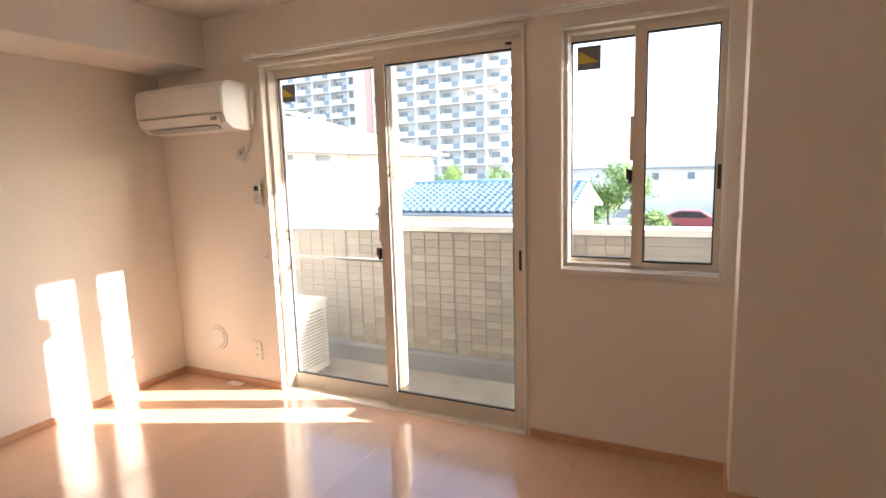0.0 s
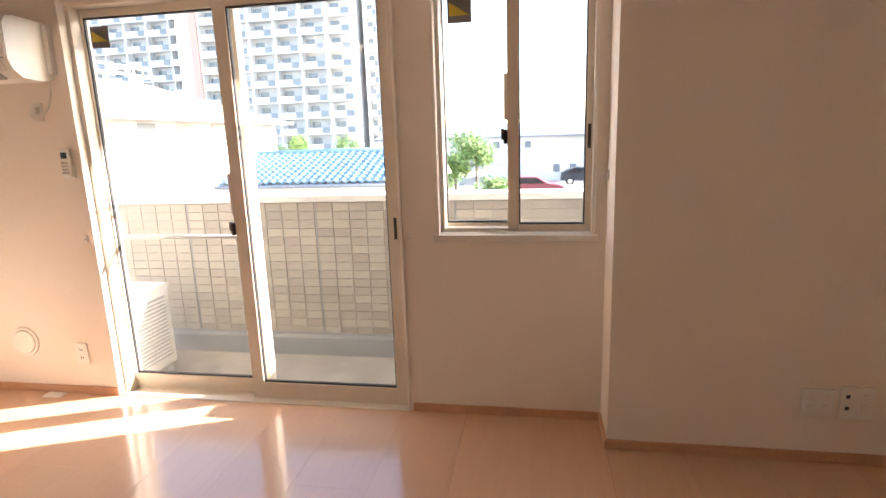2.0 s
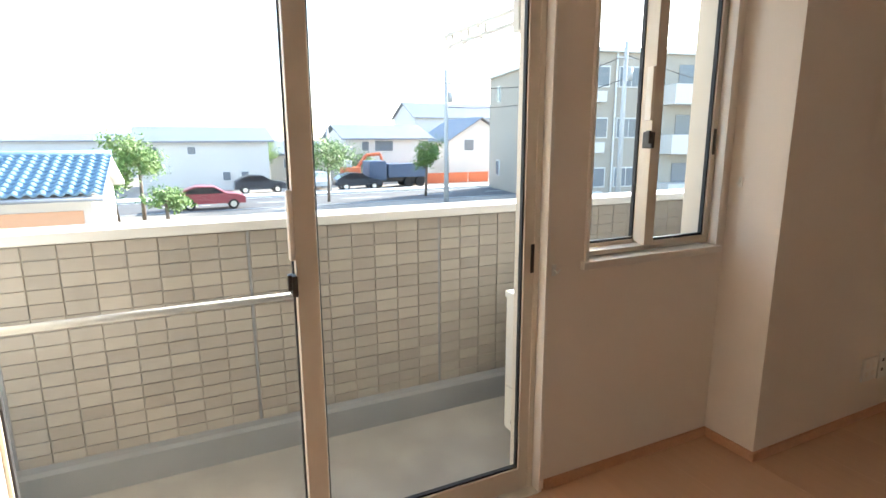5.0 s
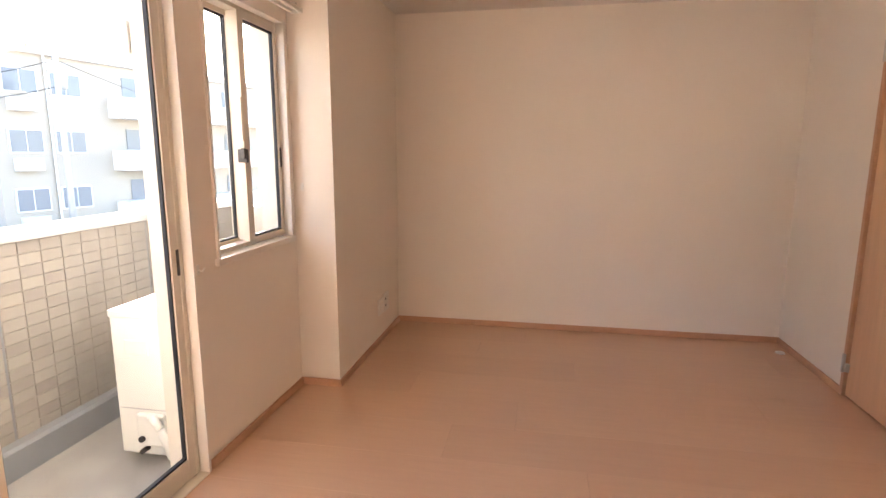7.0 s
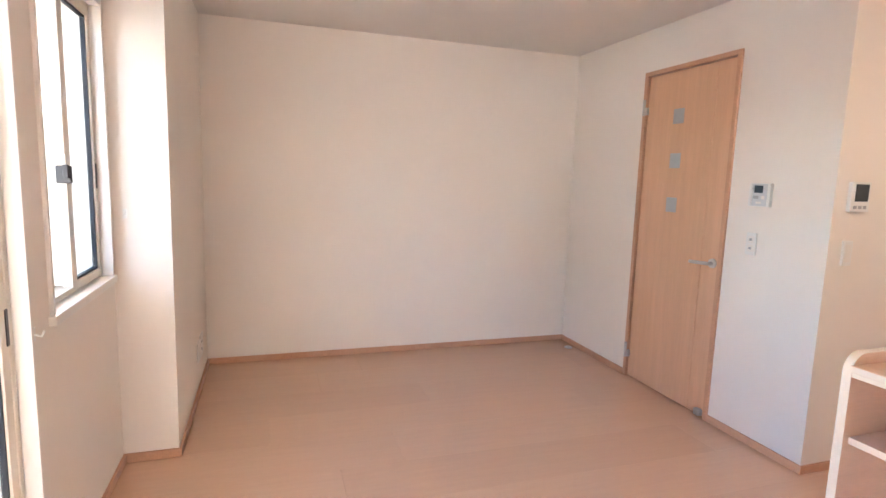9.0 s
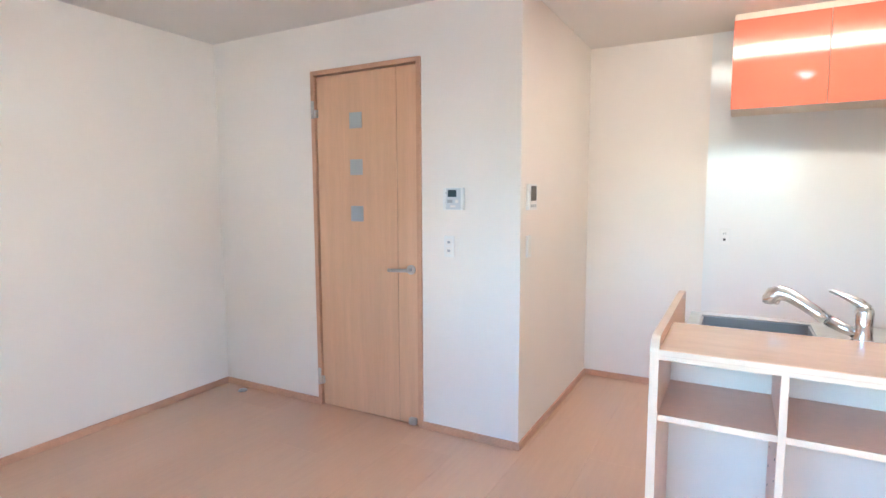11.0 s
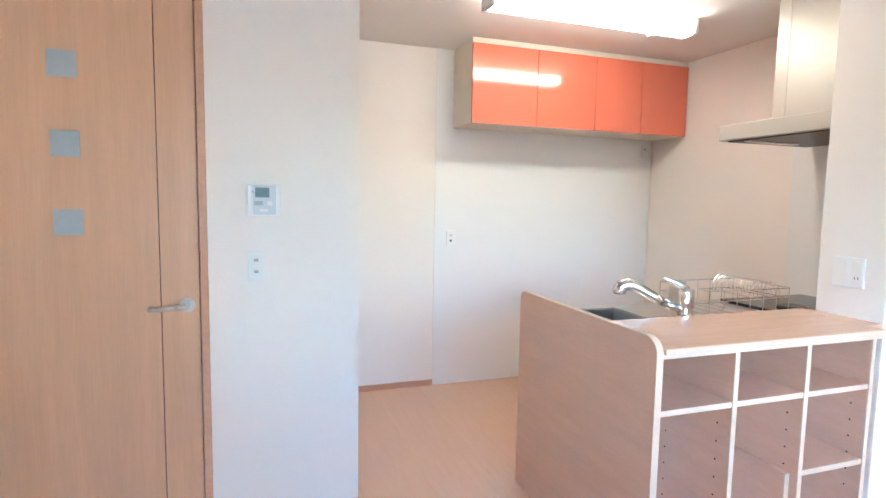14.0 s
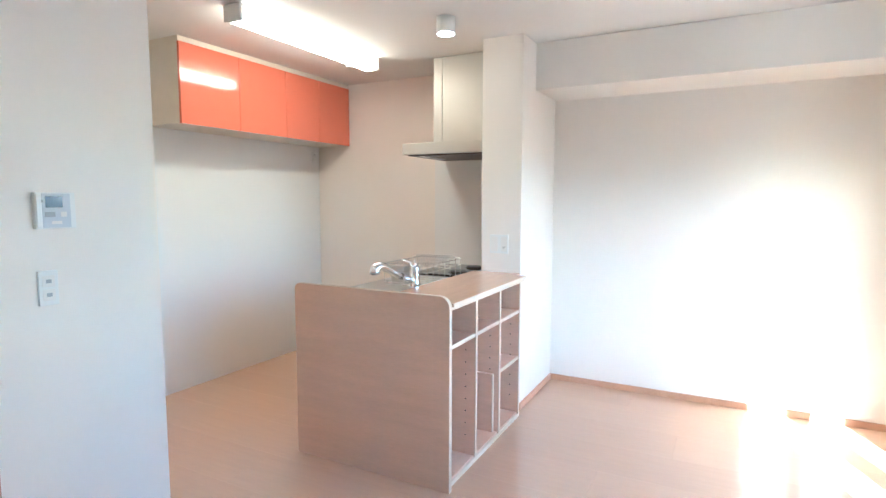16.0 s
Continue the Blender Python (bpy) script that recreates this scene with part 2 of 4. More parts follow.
for a in ((XK, DX0 + 0.02, YS - 0.12, YS, 0, H), (DX0 + 0.02, DX1 - 0.02, YS - 0.12, YS, DH - 0.02, H), (DX1 - 0.02, XE, YS - 0.12, YS, 0, H)):
    box(bm, *a)
structure("wall_south", bm, M_WALL, "white wallpaper wall around the room door", "wall")
structure("wall_kitchen_side", B(XK, XK + 0.12, YK - 0.15, YS - 0.12, 0, H), M_WALL, "white wallpaper wall beside the kitchen", "wall")
structure("wall_kitchen_back", B(-0.19, XK + 0.12, YK - 0.15, YK, 0, H), M_WALL, "white wallpaper wall behind the kitchen", "wall")
structure("wall_kitchen_west", B(-0.19, -0.04, YK, YW0, 0, H), M_WALL, "white kitchen wall under the hood", "wall")
structure("wall_column", B(-0.19, XW, YW0, YW1, 0, H, bev=0.004), M_WALL, "white wallpaper wing wall at the end of the counter", "wall")
# unseen, added to shut daylight out of the space behind the door
structure("wall_light_stop", B(XK + 0.12, XE + 0.15, YS - 1.1, YS - 1.0, -0.1, H), M_WALL, "added unseen wall that keeps daylight out behind the door", "wall")
structure("ceiling", B(-0.19, XE + 0.15, YK - 0.15, 0, H, H + 0.15), M_CEIL, "white papered ceiling", "ceiling")
structure("ceiling_beam", B(0, 0.44, YW1, 0, 1.987, H - 0.001, bev=0.003), M_WALL, "white papered beam casing along the ceiling", "beam")
structure("wall_panel", B(-0.035, 1.712, YK, YK + 0.005, 0, H), M_KPANEL, "glossy white kitchen wall panel", "wall panel")
structure("wall_panel_side", B(-0.04, -0.035, -3.1, YW0, 0, H), M_KPANEL, "glossy white panel behind the cooker", "wall panel")
BB = 0.040
bm = bmesh.new()
for a in ((0, SL[0], -0.012, 0), (SL[1] + 0.015, XP, -0.012, 0), (XP - 0.012, XP, YP, -0.012), (XP - 0.012, XE, YP - 0.012, YP),
          (XE - 0.012, XE, YS + 0.012, YP - 0.012), (DX1, XE, YS, YS + 0.012), (XK - 0.012, DX0, YS, YS + 0.012),
          (XK - 0.012, XK, YK, YS), (1.712, XK - 0.012, YK, YK + 0.012), (0, 0.012, YW1, -0.012), (0.012, XW, YW1, YW1 + 0.012)):
    box(bm, *a, 0, BB, bev=0.002)
structure("baseboard", bm, M_TRIM, "beech-coloured wooden baseboard", "baseboard")
sub = structure("floor", B(-0.19, XE + 0.15, YS - 1.1, 0, -0.12, -0.012), M_TRIM, "glossy light wood board floor", "floor")
structure("floor_kitchen", B(-0.19, XK + 0.12, YK - 0.15, YS - 1.1, -0.12, -0.012), M_TRIM, "wood floor under the kitchen end", "floor")


# ---- sliding door and window ----
def sash(parent, x0, x1, z0, z1, y, wl, wr, wb, wt, name="sash"):
    """One sliding sash with its glass pane and black gasket; y is the glass plane."""
    s = part(name, box(bmesh.new(), x0, x0 + wl, y - 0.016, y + 0.016, z0, z1, bev=0.002), M_SASH, parent, "beige aluminium sash")
    for nm, a in (("stile", (x1 - wr, x1, z0, z1)), ("bottom_rail", (x0 + wl, x1 - wr, z0, z0 + wb)), ("top_rail", (x0 + wl, x1 - wr, z1 - wt, z1))):
        part(nm, B(a[0], a[1], y - 0.015, y + 0.015, a[2], a[3], bev=0.002), M_SASH, s)
    gx0, gx1, gz0, gz1 = x0 + wl, x1 - wr, z0 + wb, z1 - wt
    g = bmesh.new()
    for a in ((gx0, gx0 + 0.006, gz0, gz1), (gx1 - 0.006, gx1, gz0, gz1), (gx0 + 0.006, gx1 - 0.006, gz0, gz0 + 0.008), (gx0 + 0.006, gx1 - 0.006, gz1 - 0.008, gz1)):
        box(g, a[0], a[1], y - 0.008, y + 0.008, a[2], a[3])
    part("gasket", g, M_GASKET, s)
    p = part("pane", B(gx0 + 0.004, gx1 - 0.004, y - 0.002, y + 0.002, gz0 + 0.004, gz1 - 0.004), M_GLASS, s, "clear glass pane")
    p.visible_shadow = False
    return s


def frame_of(parent, x0, x1, z0, z1, w=0.022, y0=0.03, y1=0.15):
    for nm, a in (("jamb", (x0, x0 + w, z0, z1)), ("jamb", (x1 - w, x1, z0, z1)), ("head", (x0 + w, x1 - w, z1 - w, z1)), ("window_sill", (x0 + w, x1 - w, z0, z0 + w))):
        part(nm, B(a[0], a[1], y0, y1, a[2], a[3], bev=0.002), M_SASH, parent)


def lining(parent, x0, x1, z0, z1, sill):
    for nm, a in (("lining", (x0, x0 + 0.014, z0, z1)), ("lining", (x1 - 0.014, x1, z0, z1)), ("lining", (x0 + 0.014, x1 - 0.014, z1 - 0.014, z1))):
        part(nm, B(a[0], a[1], -0.012, 0.03, a[2], a[3], bev=0.002), M_LINING, parent, "white window lining")
    if sill:
        part("inner_sill", B(x0 - 0.012, x1 + 0.012, -0.02, 0.03, z0 - 0.02, z0 + 0.010, bev=0.003), M_LINING, parent, "white inner sill")


def lock(parent, x, y, z, cover):
    """Crescent lock and lock cover on the side of the inner meeting stile, whose edge is at x."""
    part("crescent_lock", B(x - 0.016, x, y - 0.035, y + 0.012, z - 0.03, z + 0.03, bev=0.004), M_DARK, parent, "dark crescent lock")
    part("lock_lever", B(x - 0.026, x - 0.014, y - 0.03, y - 0.012, z - 0.012, z + 0.034, bev=0.003), M_DARK, parent)
    part("lock_cover", B(x - 0.014, x, y - 0.018, y + 0.012, z + 0.07, z + 0.07 + cover, bev=0.003), M_LINING, parent, "cream lock cover")


def sticker(parent, x, y, z, s=0.085):
    st = part("sticker", B(x - s / 2, x + s / 2, y - 0.0012, y, z - s / 2, z + s / 2), M_STICK_G, parent, "grey square sticker")
    b = bmesh.new()
    k = s * 0.42
    extrude(b, [(x - k, z - k * 0.5), (x + k, z - k * 0.5), (x - k, z + k * 0.75)], "y", y - 0.0022, y - 0.0014)
    part("sticker_print", b, M_STICK_Y, st, "yellow triangle")


door_b = tagged(thing("door_1", (1.645, 0.08, -0.01), "beige aluminium sliding balcony door with two clear panes", "sliding door"), kind="structure")
lining(door_b, SL[0], SL[1], 0, SL[2], False)
frame_of(door_b, SL[0] + 0.014, SL[1] - 0.014, -0.03, SL[2] - 0.014)
s_out = sash(door_b, 0.880, 1.660, 0.0, 1.935, 0.107, 0.026, 0.032, 0.08, 0.038)
s_in = sash(door_b, 1.620, 2.432, 0.004, 1.935, 0.048, 0.062, 0.053, 0.086, 0.050)
part("threshold", B(SL[0] + 0.014, SL[1] - 0.014, -0.014, 0.03, -0.01, 0.004, bev=0.001), M_SASH, door_b, "beige threshold strip")
part("finger_pull", B(2.406, 2.420, 0.0295, 0.033, 0.832, 0.932, bev=0.001), M_DARK, s_in, "dark recessed finger pull")
part("finger_pull", B(0.886, 0.899, 0.0885, 0.092, 0.825, 0.925, bev=0.001), M_DARK, s_out, "dark recessed finger pull")
lock(door_b, 1.620, 0.048, 0.885, 0.195)
part("outer_stile", B(1.650, 1.690, 0.0915, 0.150, 0.0, 1.93, bev=0.002), M_SASH, s_out)
part("interlock", B(1.632, 1.658, 0.0635, 0.0915, 0.02, 1.92), M_SASH, door_b)
part("top_latch", box(bmesh.new(), 2.35, 2.38, 0.026, 0.033, 1.90, 1.912, bev=0.001), M_DARK, s_in)
sticker(s_out, 0.980, 0.1045, 1.808, 0.098)
part("safety_bar", cyl(bmesh.new(), (0.89, 0.145, 0.825), (1.655, 0.145, 0.825), 0.011), M_CAP, door_b, "slim white safety bar")
win = tagged(thing("window_1", (2.93, 0.08, SW[2]), "beige aluminium two-pane sliding window", "window"), kind="structure")
lining(win, SW[0], SW[1], SW[2], SW[3], True)
frame_of(win, SW[0] + 0.014, SW[1] - 0.014, SW[2] + 0.016, SW[3] - 0.014, 0.018)
w_out = sash(win, 2.622, 2.962, SW[2] + 0.018, 1.920, 0.104, 0.022, 0.030, 0.030, 0.032)
w_in = sash(win, 2.925, 3.280, SW[2] + 0.018, 1.920, 0.046, 0.048, 0.028, 0.030, 0.038)
lock(win, 2.925, 0.046, 1.278, 0.19)
part("interlock", B(2.93, 2.958, 0.0615, 0.0885, SW[2] + 0.04, 1.915), M_SASH, win)
part("finger_pull", B(3.258, 3.272, 0.0275, 0.031, 1.22, 1.32, bev=0.001), M_DARK, w_in, "dark finger pull")
part("finger_pull", B(2.626, 2.638, 0.0855, 0.089, 1.22, 1.32, bev=0.001), M_DARK, w_out, "dark finger pull")
sticker(w_out, 2.722, 0.1015, 1.812, 0.104)


def curtain_rail(x0, x1):
    t = thing("curtain_rail", ((x0 + x1) / 2, -0.04, 2.0), "white double curtain rail over the window", "curtain rail", "curtain rails")
    for y in (-0.035, -0.085):
        part("rail", B(x0, x1, y - 0.008, y + 0.008, 1.988, 2.004, bev=0.003), M_PLASTIC, t)
    for i in range(3):
        x = x0 + 0.08 + (x1 - x0 - 0.16) * i / 2
        part("bracket", B(x - 0.012, x + 0.012, -0.1, 0, 2.004, 2.014, bev=0.002), M_PLASTIC, t)
    for x in (x0, x1):
        part("end_cap", B(x - 0.006, x + 0.006, -0.095, -0.025, 1.984, 2.008, bev=0.003), M_PLASTIC, t)


curtain_rail(0.83, 2.51)
curtain_rail(2.555, 3.325)

# ---- room door ----
door = tagged(thing("door_2", (3.36, YS, 0), "closed beech-veneer room door with three small frosted panes", "door"), kind="structure")
for a in ((DX0, DX0 + 0.026, 0, DH), (DX1 - 0.026, DX1, 0, DH), (DX0 + 0.026, DX1 - 0.026, DH - 0.026, DH)):
    part("door_frame", B(a[0], a[1], YS - 0.12, YS + 0.014, a[2], a[3], bev=0.002), M_TRIM, door)
LY = YS - 0.002
GX, LX0, LX1, LH = 3.171, DX0 + 0.031, DX1 - 0.032, DH - 0.033
leaf = part("leaf", B(GX + 0.0015, LX1, LY - 0.034, LY, 0.008, LH, bev=0.0015), M_DOOR, door)
part("leaf_strip", B(LX0, GX - 0.0015, LY - 0.034, LY, 0.008, LH, bev=0.0015), M_DOOR, door)
# two added dark sheets: shade for the leaf groove and the edge gaps
part("groove_shade", B(LX0 + 0.002, LX1 - 0.002, LY - 0.03, LY - 0.004, 0.01, LH - 0.002), M_DARK, door)
part("gap_shade", B(DX0 + 0.026, DX1 - 0.026, YS - 0.06, YS - 0.037, 0, DH - 0.026), M_DARK, door)
for z in (1.711, 1.449, 1.185):
    part("door_pane", B(3.402, 3.489, LY - 0.01, LY + 0.0015, z - 0.044, z + 0.044, bev=0.001), M_FROST, leaf, "small frosted glass square")
for z in (1.787, 0.185):
    hg = part("hinge", cyl(bmesh.new(), (LX1 + 0.012, YS + 0.02, z - 0.05), (LX1 + 0.012, YS + 0.02, z + 0.05), 0.009), M_SATIN, door, "satin metal hinge")
    part("hinge_plate", B(LX1 - 0.012, LX1 + 0.012, YS - 0.001, YS + 0.018, z - 0.045, z + 0.0, bev=0.001), M_SATIN, hg)
hd = part("door_handle", cyl(bmesh.new(), (3.083, LY, 0.884), (3.083, LY + 0.01, 0.884), 0.026, n=24), M_SATIN, door, "satin metal lever handle")
b = cyl(bmesh.new(), (3.083, LY + 0.008, 0.884), (3.083, LY + 0.05, 0.884), 0.010)
pipe(b, [(3.080, LY + 0.046, 0.885), (3.12, LY + 0.052, 0.883), (3.175, LY + 0.05, 0.880), (3.205, LY + 0.046, 0.879)], 0.0095, 12)
part("lever", b, M_SATIN, hd)
st = part("door_catch", box(bmesh.new(), 3.052, 3.095, LY, LY + 0.03, 0.012, 0.05, bev=0.006), M_SATIN, door, "metal door catch")
ds = thing("door_stop", (4.368, -2.88, 0), "round metal door stop on the floor", "door stop")
part("base", cyl(bmesh.new(), (4.368, -2.88, 0), (4.368, -2.88, 0.008), 0.03, 0.026, 20), M_SATIN, ds)
part("cap", cyl(bmesh.new(), (4.368, -2.88, 0.008), (4.368, -2.88, 0.013), 0.016, 0.012, 16), M_SATIN, ds)


# ---- kitchen ----
def upper_cabinet():
    xs = [1.595, 1.150, 0.718, 0.353, -0.032]
    t = thing("wall_cabinet", (0.85, YK, 1.74), "long wall cabinet with four glossy orange doors", "cabinet")
    part("body", B(-0.034, 1.592, YK + 0.006, -3.955, 1.759, 2.236, bev=0.001), M_CREAM, t, "cream carcass")
    part("filler", B(-0.034, 1.592, YK + 0.006, -3.947, 2.236, H - 0.002), M_CREAM, t, "cream filler strip to the ceiling")
    for a, c in zip(xs, xs[1:]):
        part("door", B(c + 0.0018, a - 0.0018, -3.954, -3.935, 1.757, 2.235, bev=0.0015), M_ORANGE, t, "glossy orange door")


upper_cabinet()

lamp = thing("ceiling_light", (1.205, -3.25, H), "long white fluorescent ceiling light, switched on", "ceiling light")
part("base", B(0.605, 1.80, -3.295, -3.205, H - 0.03, H - 0.001, bev=0.003), M_PLASTIC, lamp)
b = bmesh.new()
extrude(b, [(-3.305, H - 0.03), (-3.305, H - 0.07), (-3.285, H - 0.085), (-3.215, H - 0.085), (-3.195, H - 0.07), (-3.195, H - 0.03)], "x", 0.62, 1.785)
part("diffuser", b, M_TUBE, lamp, "glowing white diffuser")
for x in (0.597, 1.782):
    part("end_cap", B(x, x + 0.025, -3.308, -3.192, H - 0.087, H - 0.002, bev=0.006), M_PLASTIC, lamp)
pull = thing("light_switch", (0.86, -3.25, H - 0.08), "small white pull switch under the light", "switch")
part("body", B(0.845, 0.875, -3.265, -3.235, H - 0.112, H - 0.0845, bev=0.004), M_PLASTIC, pull)
dl = thing("spot_light", (1.126, -2.405, H), "small white cylinder ceiling spot, switched on", "spot light")
b = cyl(bmesh.new(), (1.126, -2.405, H - 0.085), (1.126, -2.405, H), 0.05, n=32)
part("housing", b, M_PLASTIC, dl)
part("lens", cyl(bmesh.new(), (1.126, -2.405, H - 0.088), (1.126, -2.405, H - 0.0845), 0.044, n=32), M_BULB, dl, "glowing round lens")

hood = thing("range_hood", (0.36, -2.75, 1.60), "satin metal range hood with tall duct cover", "range hood")
part("canopy", B(-0.034, 0.60, -3.01, YW0 - 0.002, 1.605, 1.68, bev=0.003), M_HOOD, hood)
part("filter", B(0.03, 0.57, -2.98, -2.41, 1.598, 1.606), M_DARK, hood, "dark filter underneath")
part("filter_bar", B(0.23, 0.55, -2.9, -2.86, 1.592, 1.599, bev=0.001), M_STEEL, hood)
part("duct_cover", B(-0.034, 0.43, -2.79, YW0 - 0.002, 1.68, H - 0.004, bev=0.002), M_HOOD, hood)
part("duct_side", B(-0.034, 0.428, -2.86, -2.793, 1.68, H - 0.004, bev=0.002), M_HOOD, hood)

# sink run behind the counter
base = thing("sink_cabinet", (1.18, -2.75, 0), "white sink base cabinet behind the counter", "cabinet")
part("body", B(0.69, 1.655, -2.98, -2.50, 0.0, 0.595), M_BACK, base)
for i in range(3):
    part("door", B(0.73 + 0.308 * i, 1.034 + 0.308 * i, -3.0, -2.982, 0.06, 0.74, bev=0.002), M_ORANGE, base)
wt = thing("worktop", (0.9, -2.75, 0.80), "stainless steel worktop with sink bowl", "worktop")
bm = bmesh.new()
SX0, SX1, SY0, SY1 = 1.24, 1.61, -2.93, -2.62
for a in ((-0.06, SX0, -3.01, -2.492), (SX1, 1.655, -3.01, -2.492), (SX0, SX1, -3.01, SY0), (SX0, SX1, SY1, -2.492)):
    box(bm, a[0], a[1], a[2], a[3], 0.80, 0.846)
part("top", bm, M_STEEL, wt)
bm = bmesh.new()
for a in ((SX0 - 0.012, SX0, SY0 - 0.012, SY1 + 0.012), (SX1, SX1 + 0.012, SY0 - 0.012, SY1 + 0.012), (SX0, SX1, SY0 - 0.012, SY0), (SX0, SX1, SY1, SY1 + 0.012)):
    box(bm, *a, 0.846, 0.852, bev=0.002)
part("sink_rim", bm, M_STEEL, wt)
bm = bmesh.new()
for a in ((SX0, SX0 + 0.006, SY0, SY1), (SX1 - 0.006, SX1, SY0, SY1), (SX0, SX1, SY0, SY0 + 0.006), (SX0, SX1, SY1 - 0.006, SY1)):
    box(bm, *a, 0.66, 0.846)
box(bm, SX0, SX1, SY0, SY1, 0.652, 0.66)
part("sink_bowl", bm, M_BOWL, wt, "deep stainless bowl")
hob = thing("cooker_hob", (0.38, -2.74, 0.846), "black glass cooker hob", "hob")
part("plate", B(0.12, 0.68, -2.98, -2.52, 0.846, 0.862, bev=0.004), M_BLACK, hob)
for x, y in ((0.26, -2.70), (0.54, -2.70)):
    part("burner", cyl(bmesh.new(), (x, y, 0.862), (x, y, 0.874), 0.07, 0.055, 24), M_DARK, hob)

def tube(bm, pts, radii, n=20):
    """A smooth bent bar through the points, with a radius at each."""
    pts = [Vector(p) for p in pts]
    rings = []
    for i, p in enumerate(pts):
        d = (pts[min(i + 1, len(pts) - 1)] - pts[max(i - 1, 0)]).normalized()
        u = d.cross(Vector((0, 1, 0.001))).normalized()
        v = d.cross(u)
        rings.append([bm.verts.new(p + (u * math.cos(a) + v * math.sin(a)) * radii[i]) for a in [2 * math.pi * k / n for k in range(n)]])
    for a, b_ in zip(rings, rings[1:]):
        for k in range(n):
            bm.faces.new((a[k], a[(k + 1) % n], b_[(k + 1) % n], b_[k])).smooth = True
    bm.faces.new(rings[0][::-1]), bm.faces.new(rings[-1])
    return bm


TX, TY = 1.135, -2.605
tap = thing("kitchen_tap", (TX, TY, 0.846), "chrome mixer tap with pull-out spray head", "tap")
b = cyl(bmesh.new(), (TX, TY, 0.818), (TX, TY, 0.854), 0.034, 0.031, 28)
tube(b, [(TX, TY, z) for z in (0.854, 0.862, 0.90, 0.945, 0.958, 0.966)], (0.029, 0.026, 0.025, 0.026, 0.023, 0.013), 28)
part("body", b, M_CHROME, tap)
part("lever", tube(bmesh.new(), [(TX - 0.012, TY, 0.958), (TX + 0.012, TY - 0.006, 0.972), (TX + 0.045, TY - 0.016, 0.988), (TX + 0.08, TY - 0.028, 1.0), (TX + 0.092, TY - 0.03, 1.001)],
                   (0.012, 0.016, 0.010, 0.0065, 0.003), 16), M_CHROME, tap)
part("spout", tube(bmesh.new(), [(TX + 0.01, TY, 0.872), (TX + 0.05, TY - 0.016, 0.886), (TX + 0.09, TY - 0.032, 0.905)], (0.016, 0.0175, 0.0185)), M_CHROME, tap)
part("spray_head", tube(bmesh.new(), [(TX + 0.09, TY - 0.032, 0.905), (TX + 0.122, TY - 0.048, 0.926), (TX + 0.165, TY - 0.068, 0.952), (TX + 0.196, TY - 0.082, 0.969),
                                      (TX + 0.219, TY - 0.092, 0.974), (TX + 0.239, TY - 0.101, 0.966), (TX + 0.248, TY - 0.105, 0.946), (TX + 0.249, TY - 0.105, 0.934)],
                          (0.0195, 0.0205, 0.0215, 0.024, 0.027, 0.029, 0.029, 0.026)), M_CHROME, tap)
part("spray_face", cyl(bmesh.new(), (TX + 0.249, TY - 0.105, 0.9345), (TX + 0.249, TY - 0.105, 0.932), 0.019, n=20), M_DARK, tap)


def dish_rack():
    x0, x1, y0, y1, z0, z1 = 0.56, 1.01, -2.90, -2.60, 0.822, 0.945
    t = thing("dish_rack", (0.8, -2.75, 0.846), "chrome wire dish rack with plate loops", "dish rack")
    for z, r in ((z1, 0.003), (0.90, 0.0022), (z0 + 0.004, 0.003)):
        part("rim", pipe(bmesh.new(), [(x0, y0, z), (x1, y0, z), (x1, y1, z), (x0, y1, z), (x0, y0, z)], r, 6), M_CHROME, t)
    for i in range(7):
        x = x0 + (x1 - x0) * i / 6
        part("wire", pipe(bmesh.new(), [(x, y0, z1), (x, y0, z0), (x, y1, z0), (x, y1, z1)], 0.0018, 6), M_CHROME, t)
    b = bmesh.new()
    n = 14
    for i in range(n):
        y = y0 + 0.012 + (y1 - y0 - 0.024) * i / (n - 1)
        pipe(b, [(0.655 + 0.055 * math.cos(a), y, 0.895 + 0.075 * math.sin(a)) for a in [math.pi * k / 10 for k in range(11)]], 0.002, 5)
    pipe(b, [(0.71, y0, 0.896), (0.71, y1, 0.896)], 0.0025, 6)
    pipe(b, [(0.60, y0, 0.896), (0.60, y1, 0.896)], 0.0025, 6)
    part("plate_holder", b, M_CHROME, t, "row of chrome plate loops")
    cup = bmesh.new()
    box(cup, 0.92, 1.0, -2.86, -2.77, 0.83, 0.93, bev=0.008)
    part("cutlery_box", cup, M_STEEL, t)
    for x in (x0 + 0.03, x1 - 0.03):
        for y in (y0, y1):
            part("foot", cyl(bmesh.new(), (x, y, 0.818), (x, y, z0 + 0.01), 0.005, n=8), M_GREY, t)

    t.location += Vector((0.03, 0.03, -0.027))


dish_rack()
wt.location += Vector((0.03, 0.03, -0.055))
tap.location += Vector((0.03, 0.03, -0.027))
base.location += Vector((0.03, 0.03, 0))
hob.location += Vector((-0.06, 0.06, -0.055))


